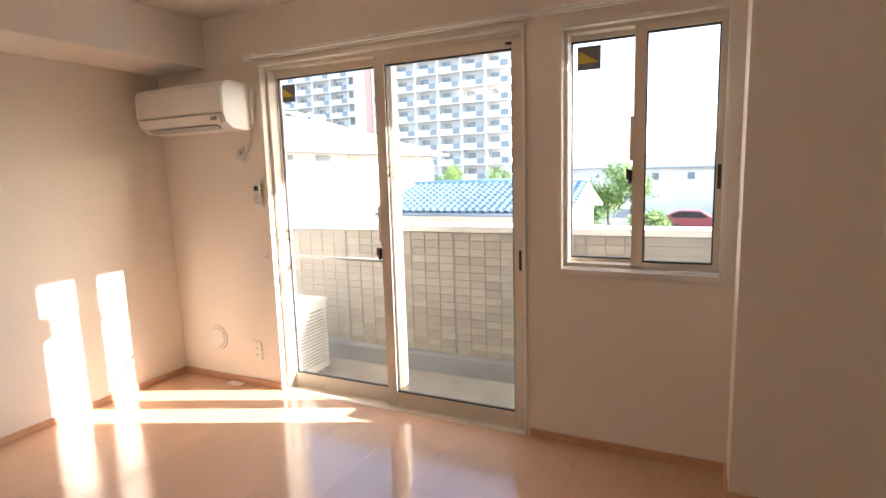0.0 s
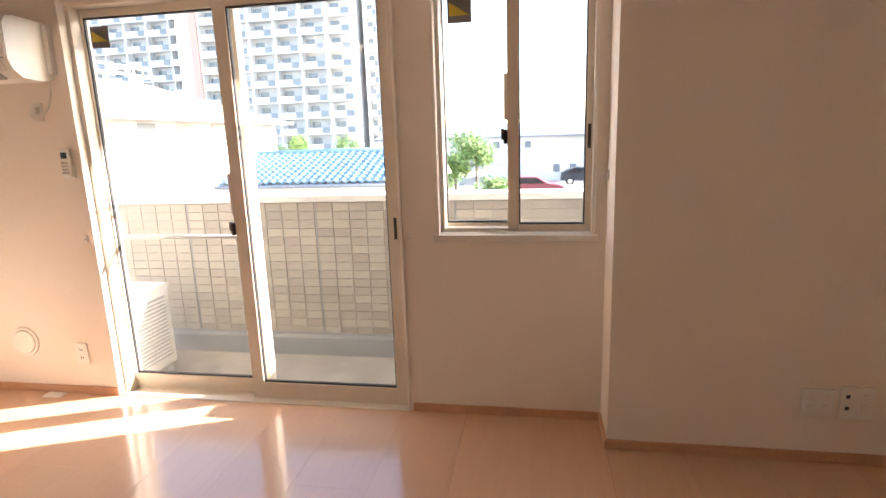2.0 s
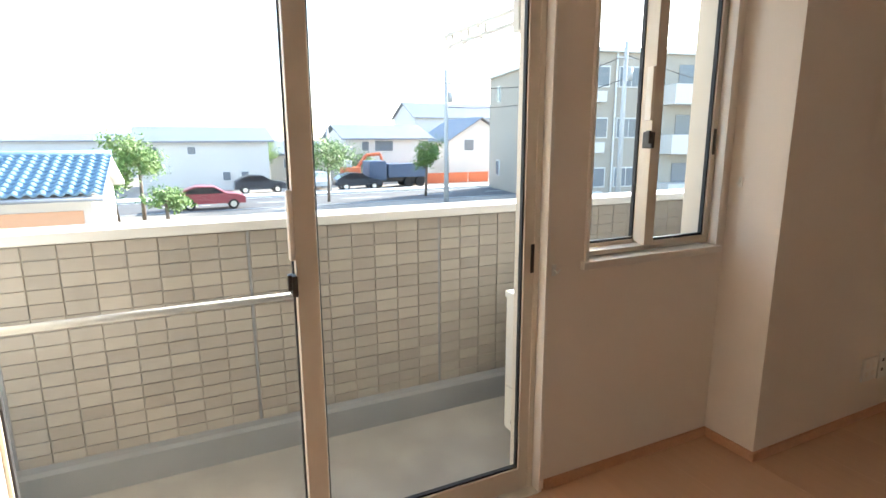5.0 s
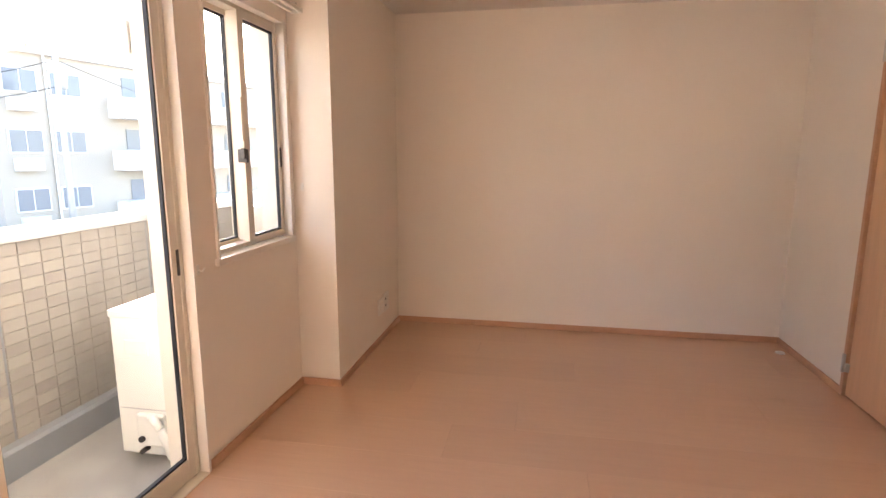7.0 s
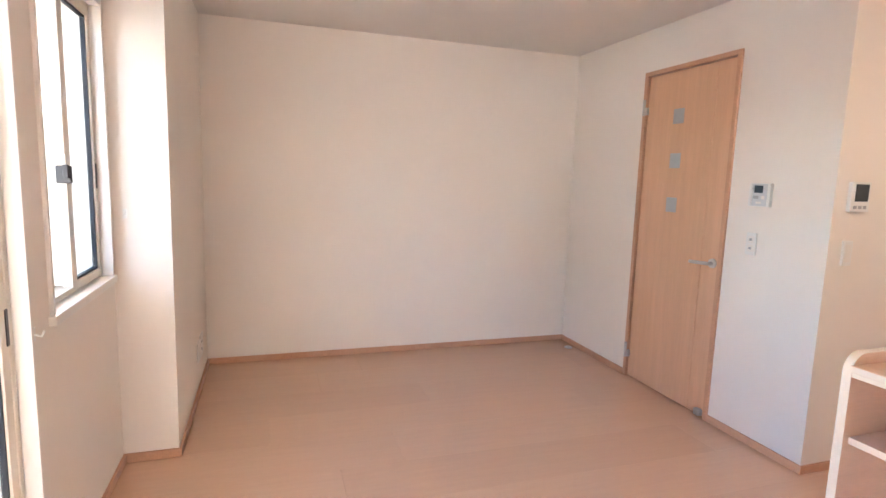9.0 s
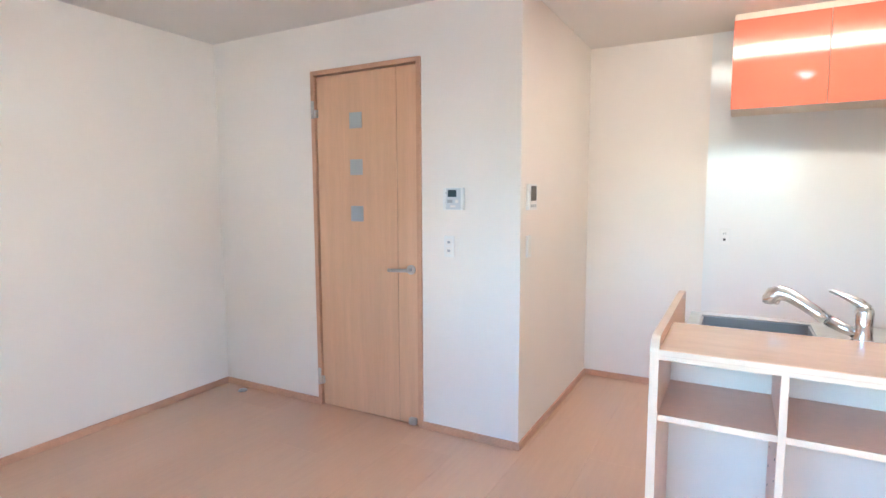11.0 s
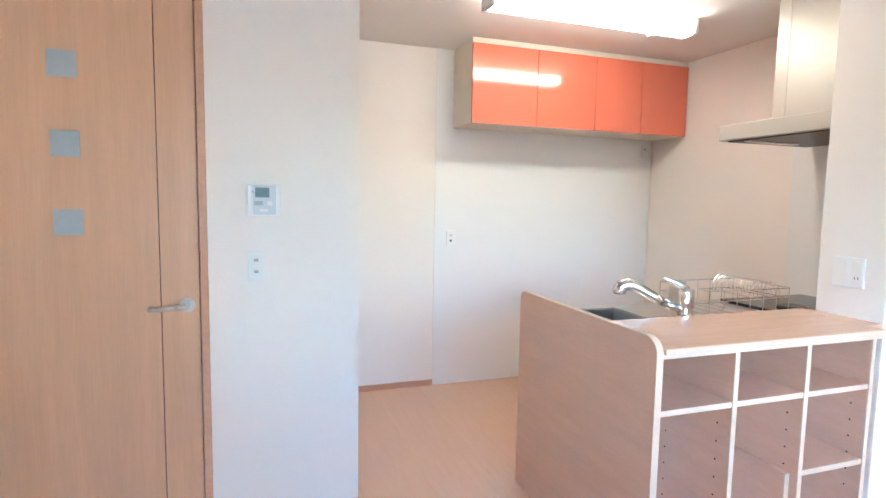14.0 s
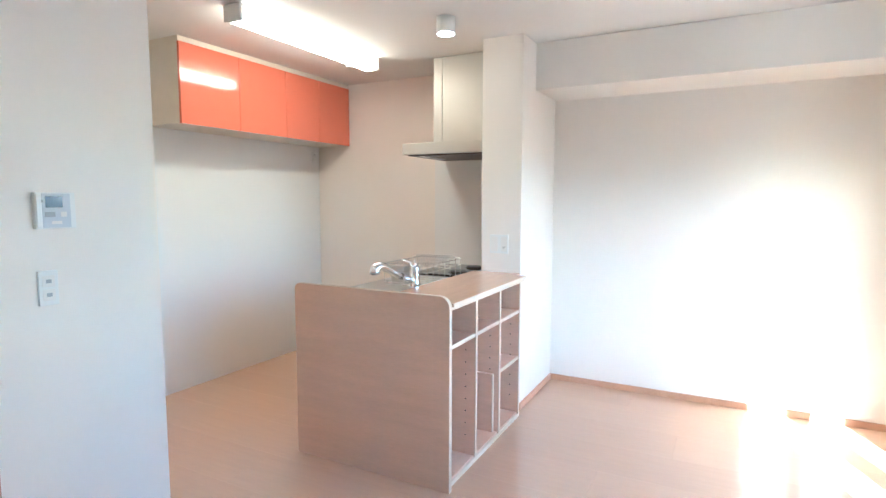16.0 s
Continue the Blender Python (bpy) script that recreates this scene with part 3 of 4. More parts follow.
def counter():
    t = thing("kitchen_counter", (1.18, -2.3, 0), "beech-coloured counter unit with open shelves", "counter")
    r, y1, y0, z1 = 0.05, -2.128, -3.005, 0.913
    prof = [(y0, 0.027), (y1, 0.027), (y1, z1 - r)] + [(y1 - r + r * math.cos(a), z1 - r + r * math.sin(a)) for a in [math.pi / 16 * k for k in range(1, 9)]] + [(y0 + 0.03 - 0.03 * math.sin(a), z1 - 0.03 + 0.03 * math.cos(a)) for a in [math.pi / 12 * k for k in range(7)]]
    e = part("end_panel", extrude(bmesh.new(), prof, "x", 1.6725, 1.6955), M_SHELF, t, "wide end panel with rounded corner")
    # pale edge band along the rounded front edge
    path = prof[1:12]
    b = bmesh.new()
    rows = []
    for i, (y, z) in enumerate(path):
        o = 0.0012
        if z <= z1 - r:
            ny, nz = 1, 0
        else:
            d = Vector((y - (y1 - r), z - (z1 - r))).normalized() if i < 11 and y > y0 + 0.05 else Vector((0, 1))
            ny, nz = d.x, d.y
        rows.append([b.verts.new((x, y + ny * k, z + nz * k)) for x, k in ((1.6720, 0.0), (1.6720, o), (1.6960, o), (1.6960, 0.0))])
    for p, q in zip(rows, rows[1:]):
        for k in range(3):
            b.faces.new((p[k], p[k + 1], q[k + 1], q[k]))
    part("edge_band", b, M_EDGE, e, "pale edge band")
    part("counter_top", B(0.7205, 1.672, -2.49, -2.118, 0.866, 0.885, bev=0.003), M_TOP, t, "polished wooden counter top")
    part("counter_top_end", B(0.640, 0.7205, -2.49, -2.185, 0.866, 0.885), M_TOP, t, "polished counter top against the wing wall")
    part("slab_edge", B(0.7205, 1.6715, -2.118, -2.1165, 0.868, 0.8825), M_EDGE, t, "pale front edge")
    part("top_edge", B(0.7205, 1.672, -2.143, -2.128, 0.851, 0.866, bev=0.001), M_EDGE, t)
    yb, yf = -2.485, -2.15
    part("back_panel", B(0.7205, 1.672, yb - 0.012, yb, 0.05, 0.862), M_BACK, t, "pale back panel")
    for i, x in enumerate((1.366, 1.054, 0.740)):
        d = part("divider", B(x - 0.0085, x + 0.0085, yb, yf, 0.05, 0.862), M_SHELF, t)
        part("front_edge", B(x - 0.0095, x + 0.0095, yf, yf + 0.006, 0.05, 0.862, bev=0.001), M_EDGE, d, "pale front edge")
    bays = ((1.375, 1.672), (1.063, 1.357), (0.749, 1.045))
    for i, (a, c) in enumerate(bays):
        for z in ((0.674, 0.395) if i == 2 else (0.674,)):
            s = part("shelf", B(a, c, yb, yf - 0.004, z - 0.009, z + 0.009), M_SHELF, t)
            part("front_edge", B(a, c, yf - 0.004, yf + 0.002, z - 0.0095, z + 0.0095, bev=0.001), M_EDGE, s, "pale front edge")
    part("bottom_board", B(0.7205, 1.672, yb, yf - 0.004, 0.045, 0.06), M_SHELF, t)
    part("plinth", B(0.7205, 1.672, yf - 0.02, yf + 0.004, 0.027, 0.05, bev=0.001), M_EDGE, t)
    sp = part("side_board", B(1.0635, 1.084, yb, yf - 0.03, 0.06, 0.385), M_SHELF, t, "short board against the divider")
    part("front_edge", B(1.0635, 1.084, yf - 0.03, yf - 0.024, 0.06, 0.385, bev=0.001), M_EDGE, sp, "pale front edge")
    hole = mesh_of("peg_hole", cyl(bmesh.new(), (0, 0, 0), (0.0012, 0, 0), 0.0035, n=8), M_DARK)
    for x in (1.3745, 1.0625, 0.7485):
        for y in (-2.20, -2.43):
            for k in range(8):
                piece("peg_hole", hole, t, Vector((x, y, 0.16 + 0.062 * k)) - t.location)

    t.location += Vector((0.036, 0.057, -0.027))


counter()


# ---- wall fittings ----
def plate(name, label, category, axis, at, w, h, depth=0.010, sign=-1, holes=(), group="", dark=None):
    """A cover plate on a wall. axis: the wall's normal; sign: the way that it faces; holes: (u, v, w, h, material, name)."""
    t = thing(name, at, label, category, group)

    def slab(u0, u1, v0, v1, d0, d1, bev=0.0):
        lo, hi = sorted((sign * d0, sign * d1))
        x, y, z = at
        if axis == "y":
            return B(x + u0, x + u1, y + lo, y + hi, z + v0, z + v1, bev=bev)
        return B(x + lo, x + hi, y + u0, y + u1, z + v0, z + v1, bev=bev)
    part("plate", slab(-w / 2, w / 2, -h / 2, h / 2, 0, depth, 0.002), M_PLASTIC, t)
    for i, (u, v, hw, hh, m, nm) in enumerate(holes):
        part(nm, slab(u - hw / 2, u + hw / 2, v - hh / 2, v + hh / 2, depth - 0.002, depth + 0.0012 + 0.0004 * i, 0.0004), m, t)
    return t


def sockets(*vs):
    return [(du, v, 0.003, 0.011, M_DARK, "slot") for v in vs for du in (-0.006, 0.006)]


rock = [(0, 0.022, 0.036, 0.036, M_LINING, "rocker"), (0, -0.022, 0.036, 0.036, M_LINING, "rocker"),
        (0, 0.022, 0.016, 0.012, M_GREY, "label_bar"), (0, -0.022, 0.016, 0.012, M_GREY, "label_bar")]
plate("wall_switch", "white double rocker switch beside the door", "switch", "y", (2.845, YS, 1.023), 0.057, 0.112, sign=1, holes=rock)
plate("wall_switch", "white rocker switch on the kitchen side wall", "switch", "x", (XK, -3.06, 1.03), 0.056, 0.11, sign=-1,
      holes=[(0, 0.0, 0.036, 0.08, M_LINING, "rocker")])
plate("wall_outlet", "white outlet and switch plate on the wing wall", "outlet", "x", (XW, -2.262, 1.032), 0.118, 0.115, sign=1,
      holes=[(-0.03, 0, 0.045, 0.09, M_LINING, "rocker"), (0.034, 0.0, 0.04, 0.09, M_LINING, "insert")] + [(0.028, -0.02, 0.003, 0.01, M_DARK, "slot"), (0.040, -0.02, 0.003, 0.01, M_DARK, "slot")])
plate("wall_outlet", "small white outlet on the kitchen panel", "outlet", "y", (1.597, YK + 0.005, 1.023), 0.06, 0.10, sign=1,
      holes=sockets(0.02) + [(0, -0.018, 0.014, 0.014, M_DARK, "slot")])
plate("wall_outlet", "white outlet high beside the hood", "outlet", "y", (0.035, YK + 0.005, 1.676), 0.05, 0.09, sign=1, holes=sockets(0.015))
plate("wall_outlet", "white television aerial outlet low on the wall", "outlet", "y", (4.107, YP, 0.248), 0.115, 0.11, sign=-1,
      holes=[(-0.025, 0.02, 0.022, 0.022, M_LINING, "jack"), (0.025, 0.02, 0.022, 0.022, M_LINING, "jack"), (-0.025, -0.02, 0.022, 0.022, M_LINING, "jack"), (0.025, -0.02, 0.022, 0.022, M_LINING, "jack")])
plate("wall_outlet", "white power outlet low on the wall", "outlet", "y", (4.237, YP, 0.252), 0.115, 0.13, sign=-1,
      holes=[(-0.03, 0.025, 0.014, 0.014, M_DARK, "slot"), (-0.03, -0.022, 0.014, 0.014, M_DARK, "slot"), (0.03, 0.02, 0.022, 0.03, M_LINING, "insert"), (0.03, -0.02, 0.022, 0.03, M_LINING, "insert")])
plate("wall_outlet", "white power outlet beside the balcony door", "outlet", "y", (0.682, 0, 0.227), 0.07, 0.115, sign=-1, holes=sockets(0.022, -0.022))
vent = thing("wall_vent", (0.341, 0, 0.282), "round white ventilation cover low on the wall", "vent")
b = cyl(bmesh.new(), (0.341, -0.007, 0.282), (0.341, 0, 0.282), 0.078, 0.082, 40)
part("ring", b, M_PLASTIC, vent)
part("disc", cyl(bmesh.new(), (0.341, -0.013, 0.282), (0.341, -0.0065, 0.282), 0.06, 0.066, 40), M_PLASTIC, vent)
fv = thing("floor_outlet", (0.509, -0.05, 0), "small cream floor outlet cover by the wall", "floor outlet")
part("frame", B(0.455, 0.565, -0.075, -0.02, 0.0, 0.006, bev=0.002), M_LINING, fv)
part("lid", B(0.47, 0.55, -0.066, -0.03, 0.006, 0.0085, bev=0.001), M_PLASTIC, fv)

ic = plate("intercom", "white video door intercom with small screen", "intercom", "y", (2.815, YS, 1.270), 0.118, 0.115, 0.02, 1,
           holes=[(-0.002, 0.0, 0.082, 0.108, M_PANEL, "face_panel"), (0.005, 0.028, 0.05, 0.036, M_SCREEN, "screen"), (0.018, -0.012, 0.03, 0.016, M_GREY, "speaker_grille"),
                  (-0.022, -0.012, 0.018, 0.016, M_LINING, "button"), (0.0, -0.038, 0.03, 0.01, M_LINING, "button"), (0.04, 0.03, 0.008, 0.008, M_GREY, "button")])
part("handset_side", B(2.857, 2.872, YS + 0.018, YS + 0.025, 1.217, 1.324, bev=0.002), M_PLASTIC, ic)
plate("heater_remote", "white water heater remote with dark screen", "remote panel", "x", (XK, -3.085, 1.279), 0.115, 0.13, 0.018, -1,
      holes=[(-0.005, 0.018, 0.08, 0.075, M_BLACK, "screen"), (-0.03, -0.045, 0.02, 0.014, M_GREY, "button"), (0.0, -0.045, 0.02, 0.014, M_GREY, "button"), (0.03, -0.045, 0.02, 0.014, M_GREY, "button")])


def air_conditioner():
    x0, x1 = 0.09, 0.81
    t = thing("air_conditioner", (0.45, 0, 1.585), "white wall-mounted air conditioner above the floor vent", "air conditioner")
    prof = [(0, 1.60), (0, 1.85), (-0.17, 1.855), (-0.205, 1.845), (-0.222, 1.815), (-0.225, 1.67), (-0.205, 1.625), (-0.16, 1.592), (-0.05, 1.585)]
    b = extrude(bmesh.new(), prof, "x", x0, x1)
    part("body", b, M_PLASTIC, t)
    part("front_panel", B(x0 + 0.004, x1 - 0.004, -0.231, -0.223, 1.68, 1.822, bev=0.003), M_PLASTIC, t)
    b = bmesh.new()
    extrude(b, [(-0.2275, 1.668), (-0.207, 1.621), (-0.212, 1.618), (-0.2335, 1.666)], "x", x0 + 0.03, x1 - 0.03)
    f = part("louver", b, M_PLASTIC, t)
    # solid grey strip drawn for the shade between panel and louver
    part("louver_gap_shade", B(x0 + 0.02, x1 - 0.02, -0.2285, -0.222, 1.670, 1.676), M_GREY, t)
    b = bmesh.new()
    extrude(b, [(-0.197, 1.613), (-0.165, 1.592), (-0.168, 1.588), (-0.201, 1.609)], "x", x0 + 0.06, x1 - 0.08)
    part("lower_louver", b, M_GREY, t)
    part("display", B(x1 - 0.09, x1 - 0.05, -0.2365, -0.229, 1.635, 1.655), M_GREY, t)
    part("pipe_cover", B(0.80, 0.835, -0.03, 0, 1.62, 1.84, bev=0.004), M_PLASTIC, t)
    cable = pipe(bmesh.new(), [(0.80, -0.02, 1.62), (0.79, -0.015, 1.54), (0.765, -0.018, 1.47), (0.72, -0.03, 1.42), (0.685, -0.035, 1.43), (0.675, -0.03, 1.46)], 0.004, 8)
    part("power_cord", cable, M_PLASTIC, t)
    o = plate("wall_outlet", "white outlet with plugged-in cord under the air conditioner", "outlet", "y", (0.675, 0, 1.465), 0.05, 0.085, sign=-1)
    part("plug", box(bmesh.new(), 0.662, 0.69, -0.035, -0.009, 1.455, 1.49, bev=0.004), M_PLASTIC, o)

    t.location += Vector((-0.018, 0, 0.012))


air_conditioner()
rm = thing("remote_control", (0.798, 0, 1.215), "white air conditioner remote in its wall holder", "remote control")
part("holder", B(0.768, 0.828, -0.014, 0, 1.145, 1.21, bev=0.003), M_PLASTIC, rm)
part("body", B(0.772, 0.824, -0.03, -0.013, 1.155, 1.285, bev=0.004), M_PLASTIC, rm)
part("display", B(0.782, 0.814, -0.0315, -0.029, 1.243, 1.272), M_SCREEN, rm)
for i in range(4):
    for j in range(3):
        part("button", B(0.780 + 0.013 * j, 0.789 + 0.013 * j, -0.0318, -0.029, 1.170 + 0.016 * i, 1.178 + 0.016 * i), M_GREY, rm)


def hook(x, y, z, axis):
    t = thing("curtain_hook", (x, y, z), "small white curtain tie hook on the wall", "hook", "curtain hooks")
    if axis == "y":
        part("plate", B(x - 0.008, x + 0.008, y - 0.005, y, z - 0.02, z + 0.02, bev=0.001), M_PLASTIC, t)
        part("arm", pipe(bmesh.new(), [(x, y - 0.004, z), (x, y - 0.022, z - 0.006), (x + 0.012, y - 0.024, z + 0.006)], 0.003, 8), M_PLASTIC, t)
    else:
        part("plate", B(x - 0.005, x, y - 0.008, y + 0.008, z - 0.02, z + 0.02, bev=0.001), M_PLASTIC, t)
        part("arm", pipe(bmesh.new(), [(x - 0.004, y, z), (x - 0.022, y, z - 0.006), (x - 0.024, y - 0.012, z + 0.006)], 0.003, 8), M_PLASTIC, t)


hook(0.819, 0, 0.843, "y")
hook(2.480, 0, 0.841, "y")
hook(XP, -0.05, 1.115, "x")

# ---- balcony ----
ZB, YT = -0.16, 1.05
BX0, BX1 = -1.0, 4.55
structure("balcony_floor", B(BX0, BX1, WT, YT + 0.18, ZB - 0.15, ZB), M_CONC, "grey concrete balcony floor", "balcony floor")
b = extrude(bmesh.new(), [(0.97, ZB), (0.985, -0.04), (1.0, -0.025), (YT, -0.02), (YT, ZB)], "x", BX0, BX1)
structure("balcony_kerb", b, M_KERB, "dark grey sheet kerb under the tiled parapet", "kerb")
par = structure("balcony_parapet", B(BX0, BX1, YT, YT + 0.16, ZB, 0.893), M_JOINT, "tiled balcony parapet", "parapet")
structure("balcony_parapet_return", B(BX1 - 0.14, BX1, WT, YT, ZB, 0.893), M_SIDING, "rendered parapet at the balcony end", "parapet")
structure("roof_eave", B(-2.5, 4.7, 0.0, 1.6, 3.0, 3.15), M_CEIL, "white soffit of the roof eave over the balcony", "eave")
structure("wall_above", B(-2.5, 4.7, 0.0, WT, H + 0.2, 3.0), M_SIDING, "rendered outer wall above the windows", "wall")
structure("balcony_side_wall", B(BX1 - 0.14, BX1, WT, 0.80, 0.893, 2.6), M_SIDING, "tan rendered side wall of the balcony", "wall")
structure("balcony_screen_wall", B(BX0, BX0 + 0.12, WT, YT, ZB, 2.2), M_SIDING, "rendered end wall of the balcony", "wall")
cap = structure("parapet_cap", B(BX0, BX1, YT - 0.028, YT + 0.19, 0.893, 0.936, bev=0.004), M_CAP, "pale metal parapet cap", "cap")
for x in (-0.2, 1.85, 3.9):
    part("cap_joint", B(x - 0.02, x + 0.02, YT - 0.030, YT + 0.192, 0.892, 0.9375, bev=0.002), M_CAP, cap)


def outdoor_unit(loc, w, d, h, label, rz):
    """An outdoor unit with its grille towards +y before the turn rz."""
    t = thing("outdoor_unit", (0, 0, 0), label, "outdoor unit", "outdoor units")
    part("casing", B(-w / 2, w / 2, -d / 2, d / 2, 0.04, h, bev=0.012), M_UNIT, t)
    part("top_lid", B(-w / 2 - 0.004, w / 2 + 0.004, -d / 2 - 0.004, d / 2 + 0.004, h - 0.03, h + 0.004, bev=0.006), M_UNIT, t)
    # no real recess: a grey sheet gives the shade behind the slats
    part("grille_shade", B(-w / 2 + 0.05, w / 2 - 0.05, d / 2 - 0.004, d / 2 + 0.002, 0.09, h - 0.07), M_GREY, t, "flat grey sheet for the shaded depth behind the slats")
    k = 17
    for i in range(k):
        z = 0.10 + (h - 0.19) * i / (k - 1)
        part("slat", B(-w / 2 + 0.05, w / 2 - 0.05, d / 2 + 0.0, d / 2 + 0.012, z - 0.006, z + 0.006), M_UNIT, t)
    for x in (-w / 2 + 0.1, w / 2 - 0.1):
        part("foot", B(x - 0.03, x + 0.03, -d / 2 - 0.02, d / 2 + 0.02, 0.0, 0.042, bev=0.004), M_GREY, t)
    # service side: valve cover, grip and pipes
    s = -w / 2
    part("seam", B(s - 0.0015, s, -d / 2 + 0.02, d / 2 - 0.02, 0.27, 0.274), M_GREY, t)
    part("valve_cover", box(bmesh.new(), s - 0.03, s, -d / 2 + 0.03, 0.03, 0.10, 0.26, bev=0.012), M_UNIT, t)
    part("grip", box(bmesh.new(), s - 0.008, s, -0.05, 0.07, h - 0.2, h - 0.13, bev=0.004), M_UNIT, t)
    part("pipe", pipe(bmesh.new(), [(s - 0.02, -0.05, 0.24), (s - 0.06, -0.08, 0.27), (s - 0.07, -0.13, 0.22), (s - 0.06, -0.17, 0.08)], 0.018, 10), M_UNIT, t, "wrapped coolant pipe")
    part("valve", cyl(bmesh.new(), (s - 0.045, 0.0, 0.14), (s - 0.02, 0.0, 0.14), 0.014, n=12), M_DARK, t)
    part("valve", cyl(bmesh.new(), (s - 0.045, 0.0, 0.08), (s, 0.0, 0.08), 0.012, n=12), M_DARK, t)
    t.matrix_basis = pose(*loc, 0, 0, rz)
    return t


outdoor_unit((0.54, 0.45, ZB), 0.54, 0.28, 0.575, "white outdoor air conditioner unit with slatted grille", -90)
outdoor_unit((3.07, 0.48, ZB), 0.76, 0.29, 0.74, "white outdoor air conditioner unit with wrapped pipe", 0)


def laundry_arm(x, z):
    t = thing("laundry_bracket", (x, WT, z), "white folding laundry pole bracket on the outer wall", "laundry bracket", "laundry brackets")
    part("base", B(x - 0.03, x + 0.03, WT, WT + 0.04, z - 0.06, z + 0.06, bev=0.006), M_CAP, t)
    for dz in (0.022, -0.022):
        part("arm", B(x - 0.008, x + 0.008, WT + 0.03, WT + 0.62, z + dz - 0.006, z + dz + 0.006, bev=0.002), M_CAP, t)
    for k in range(3):
        y = WT + 0.30 + 0.14 * k
        b = bmesh.new()
        pts = [(x, y + 0.032 * math.cos(a), z + 0.032 * math.sin(a)) for a in [math.pi * i / 8 for i in range(17)]]
        pipe(b, pts, 0.006, 6)
        part("ring", b, M_CAP, t)


laundry_arm(0.72, 1.72)
laundry_arm(2.45, 1.70)

# ---- outside ----
ZG = -3.0
structure("ground", B(-600, 600, -600, 900, ZG - 0.5, ZG), M_GROUND, "bare pale ground and lots", "ground")
structure("house_body", B(-1.0, 4.735, YK - 0.15, 1.2, ZG, ZB - 0.151), M_SIDING, "rendered storey below the balcony", "wall")
road = structure("road", B(-120, 160, 34.0, 41.0, ZG - 0.2, ZG + 0.01), M_ROAD, "grey asphalt road", "road")
for k in range(24):
    part("road_line", B(-60 + 6 * k, -57 + 6 * k, 37.4, 37.55, ZG + 0.01, ZG + 0.016), M_LINE, road)
for y in (34.3, 40.6):
    part("road_line", B(-120, 160, y, y + 0.12, ZG + 0.01, ZG + 0.016), M_LINE, road)
structure("pavement", B(-120, 160, 41.0, 43.2, ZG - 0.2, ZG + 0.14), M_CAP, "pale kerbed pavement", "pavement")


def gable_house(name, x0, x1, y0, y1, eave, ridge, wall, roof, label, along="x", windows=()):
    cx, cy = (x0 + x1) / 2, (y0 + y1) / 2
    t = thing(name, (cx, cy, ZG), label, "house")
    b = bmesh.new()
    if along == "x":
        extrude(b, [(y0, ZG), (y1, ZG), (y1, eave), (cy, ridge - 0.12), (y0, eave)], "x", x0, x1)
        part("wall", b, wall, t)
        b = bmesh.new()
        s = (ridge - eave) / (cy - y0)
        o = 0.5
        extrude(b, [(y0 - o, eave - o * s), (cy, ridge), (y1 + o, eave - o * s), (y1 + o, eave - o * s + 0.14), (cy, ridge + 0.16), (y0 - o, eave - o * s + 0.14)], "x", x0 - o, x1 + o)
        part("roof", b, roof, t)
    else:
        extrude(b, [(x0, ZG), (x1, ZG), (x1, eave), (cx, ridge - 0.12), (x0, eave)], "y", y0, y1)
        part("wall", b, wall, t)
        b = bmesh.new()
        s = (ridge - eave) / (cx - x0)
        o = 0.5
        extrude(b, [(x0 - o, eave - o * s), (cx, ridge), (x1 + o, eave - o * s), (x1 + o, eave - o * s + 0.14), (cx, ridge + 0.16), (x0 - o, eave - o * s + 0.14)], "y", y0 - o, y1 + o)
        part("roof", b, roof, t)
    for x, z, w, h in windows:
        wn_ = part("window", B(x - w / 2 - 0.06, x + w / 2 + 0.06, y0 - 0.06, y0 + 0.02, z - h / 2 - 0.06, z + h / 2 + 0.06), M_CAP, t)
        part("pane", B(x - w / 2, x + w / 2, y0 - 0.07, y0 - 0.055, z - h / 2, z + h / 2), M_FWIN, wn_)
    return t


# low neighbour with a blue tiled roof
bh = thing("tiled_house", (-4.2, 18, ZG), "low cream house with glossy blue clay tile roof", "house")
RX0, RX1, RY0, RYR, RE, RR = -7.35, -0.38, 14.0, 17.0, 0.0, 0.88
b = extrude(bmesh.new(), [(RY0 + 0.4, ZG), (19.6, ZG), (19.6, RE), (RYR, RR - 0.1), (RY0 + 0.4, RE - 0.05)], "x", RX0 + 0.4, RX1 - 0.3)
part("wall", b, M_WHITE, bh)
b = extrude(bmesh.new(), [(RY0, RE - 0.08), (RYR, RR - 0.06), (20.0, RE - 0.08), (20.0, RE - 0.2), (RYR, RR - 0.2), (RY0, RE - 0.2)], "x", RX0, RX1)
part("roof_deck", b, M_WHITE, bh)
part("gutter", cyl(bmesh.new(), (RX0, RY0 - 0.04, RE - 0.1), (RX1, RY0 - 0.04, RE - 0.1), 0.06, n=10), M_ROOFG, bh)
part("wood_band", B(RX0 + 1.2, RX1 - 0.5, RY0 + 0.34, RY0 + 0.41, -1.4, -0.42), M_TRIM, bh, "brown board band on the wall")
part("ridge_cap", cyl(bmesh.new(), (RX0, RYR, RR + 0.02), (RX1, RYR, RR + 0.02), 0.11, n=10), M_BLUE, bh)
NC, NR = 26, 11
cw, sl = (RX1 - RX0) / NC, math.hypot(RYR - RY0, RR - RE) / NR
tb = bmesh.new()
ring = []
for j in range(2):
    rr = []
    for i in range(9):
        a = i / 8
        z = 0.055 * math.sin(math.pi * min(1, a / 0.62)) if a < 0.62 else -0.02 * math.sin(math.pi * (a - 0.62) / 0.38)
        rr.append(tb.verts.new((a * cw, j * sl * 1.08, z + (0.035 if j == 0 else 0.0))))
    ring.append(rr)
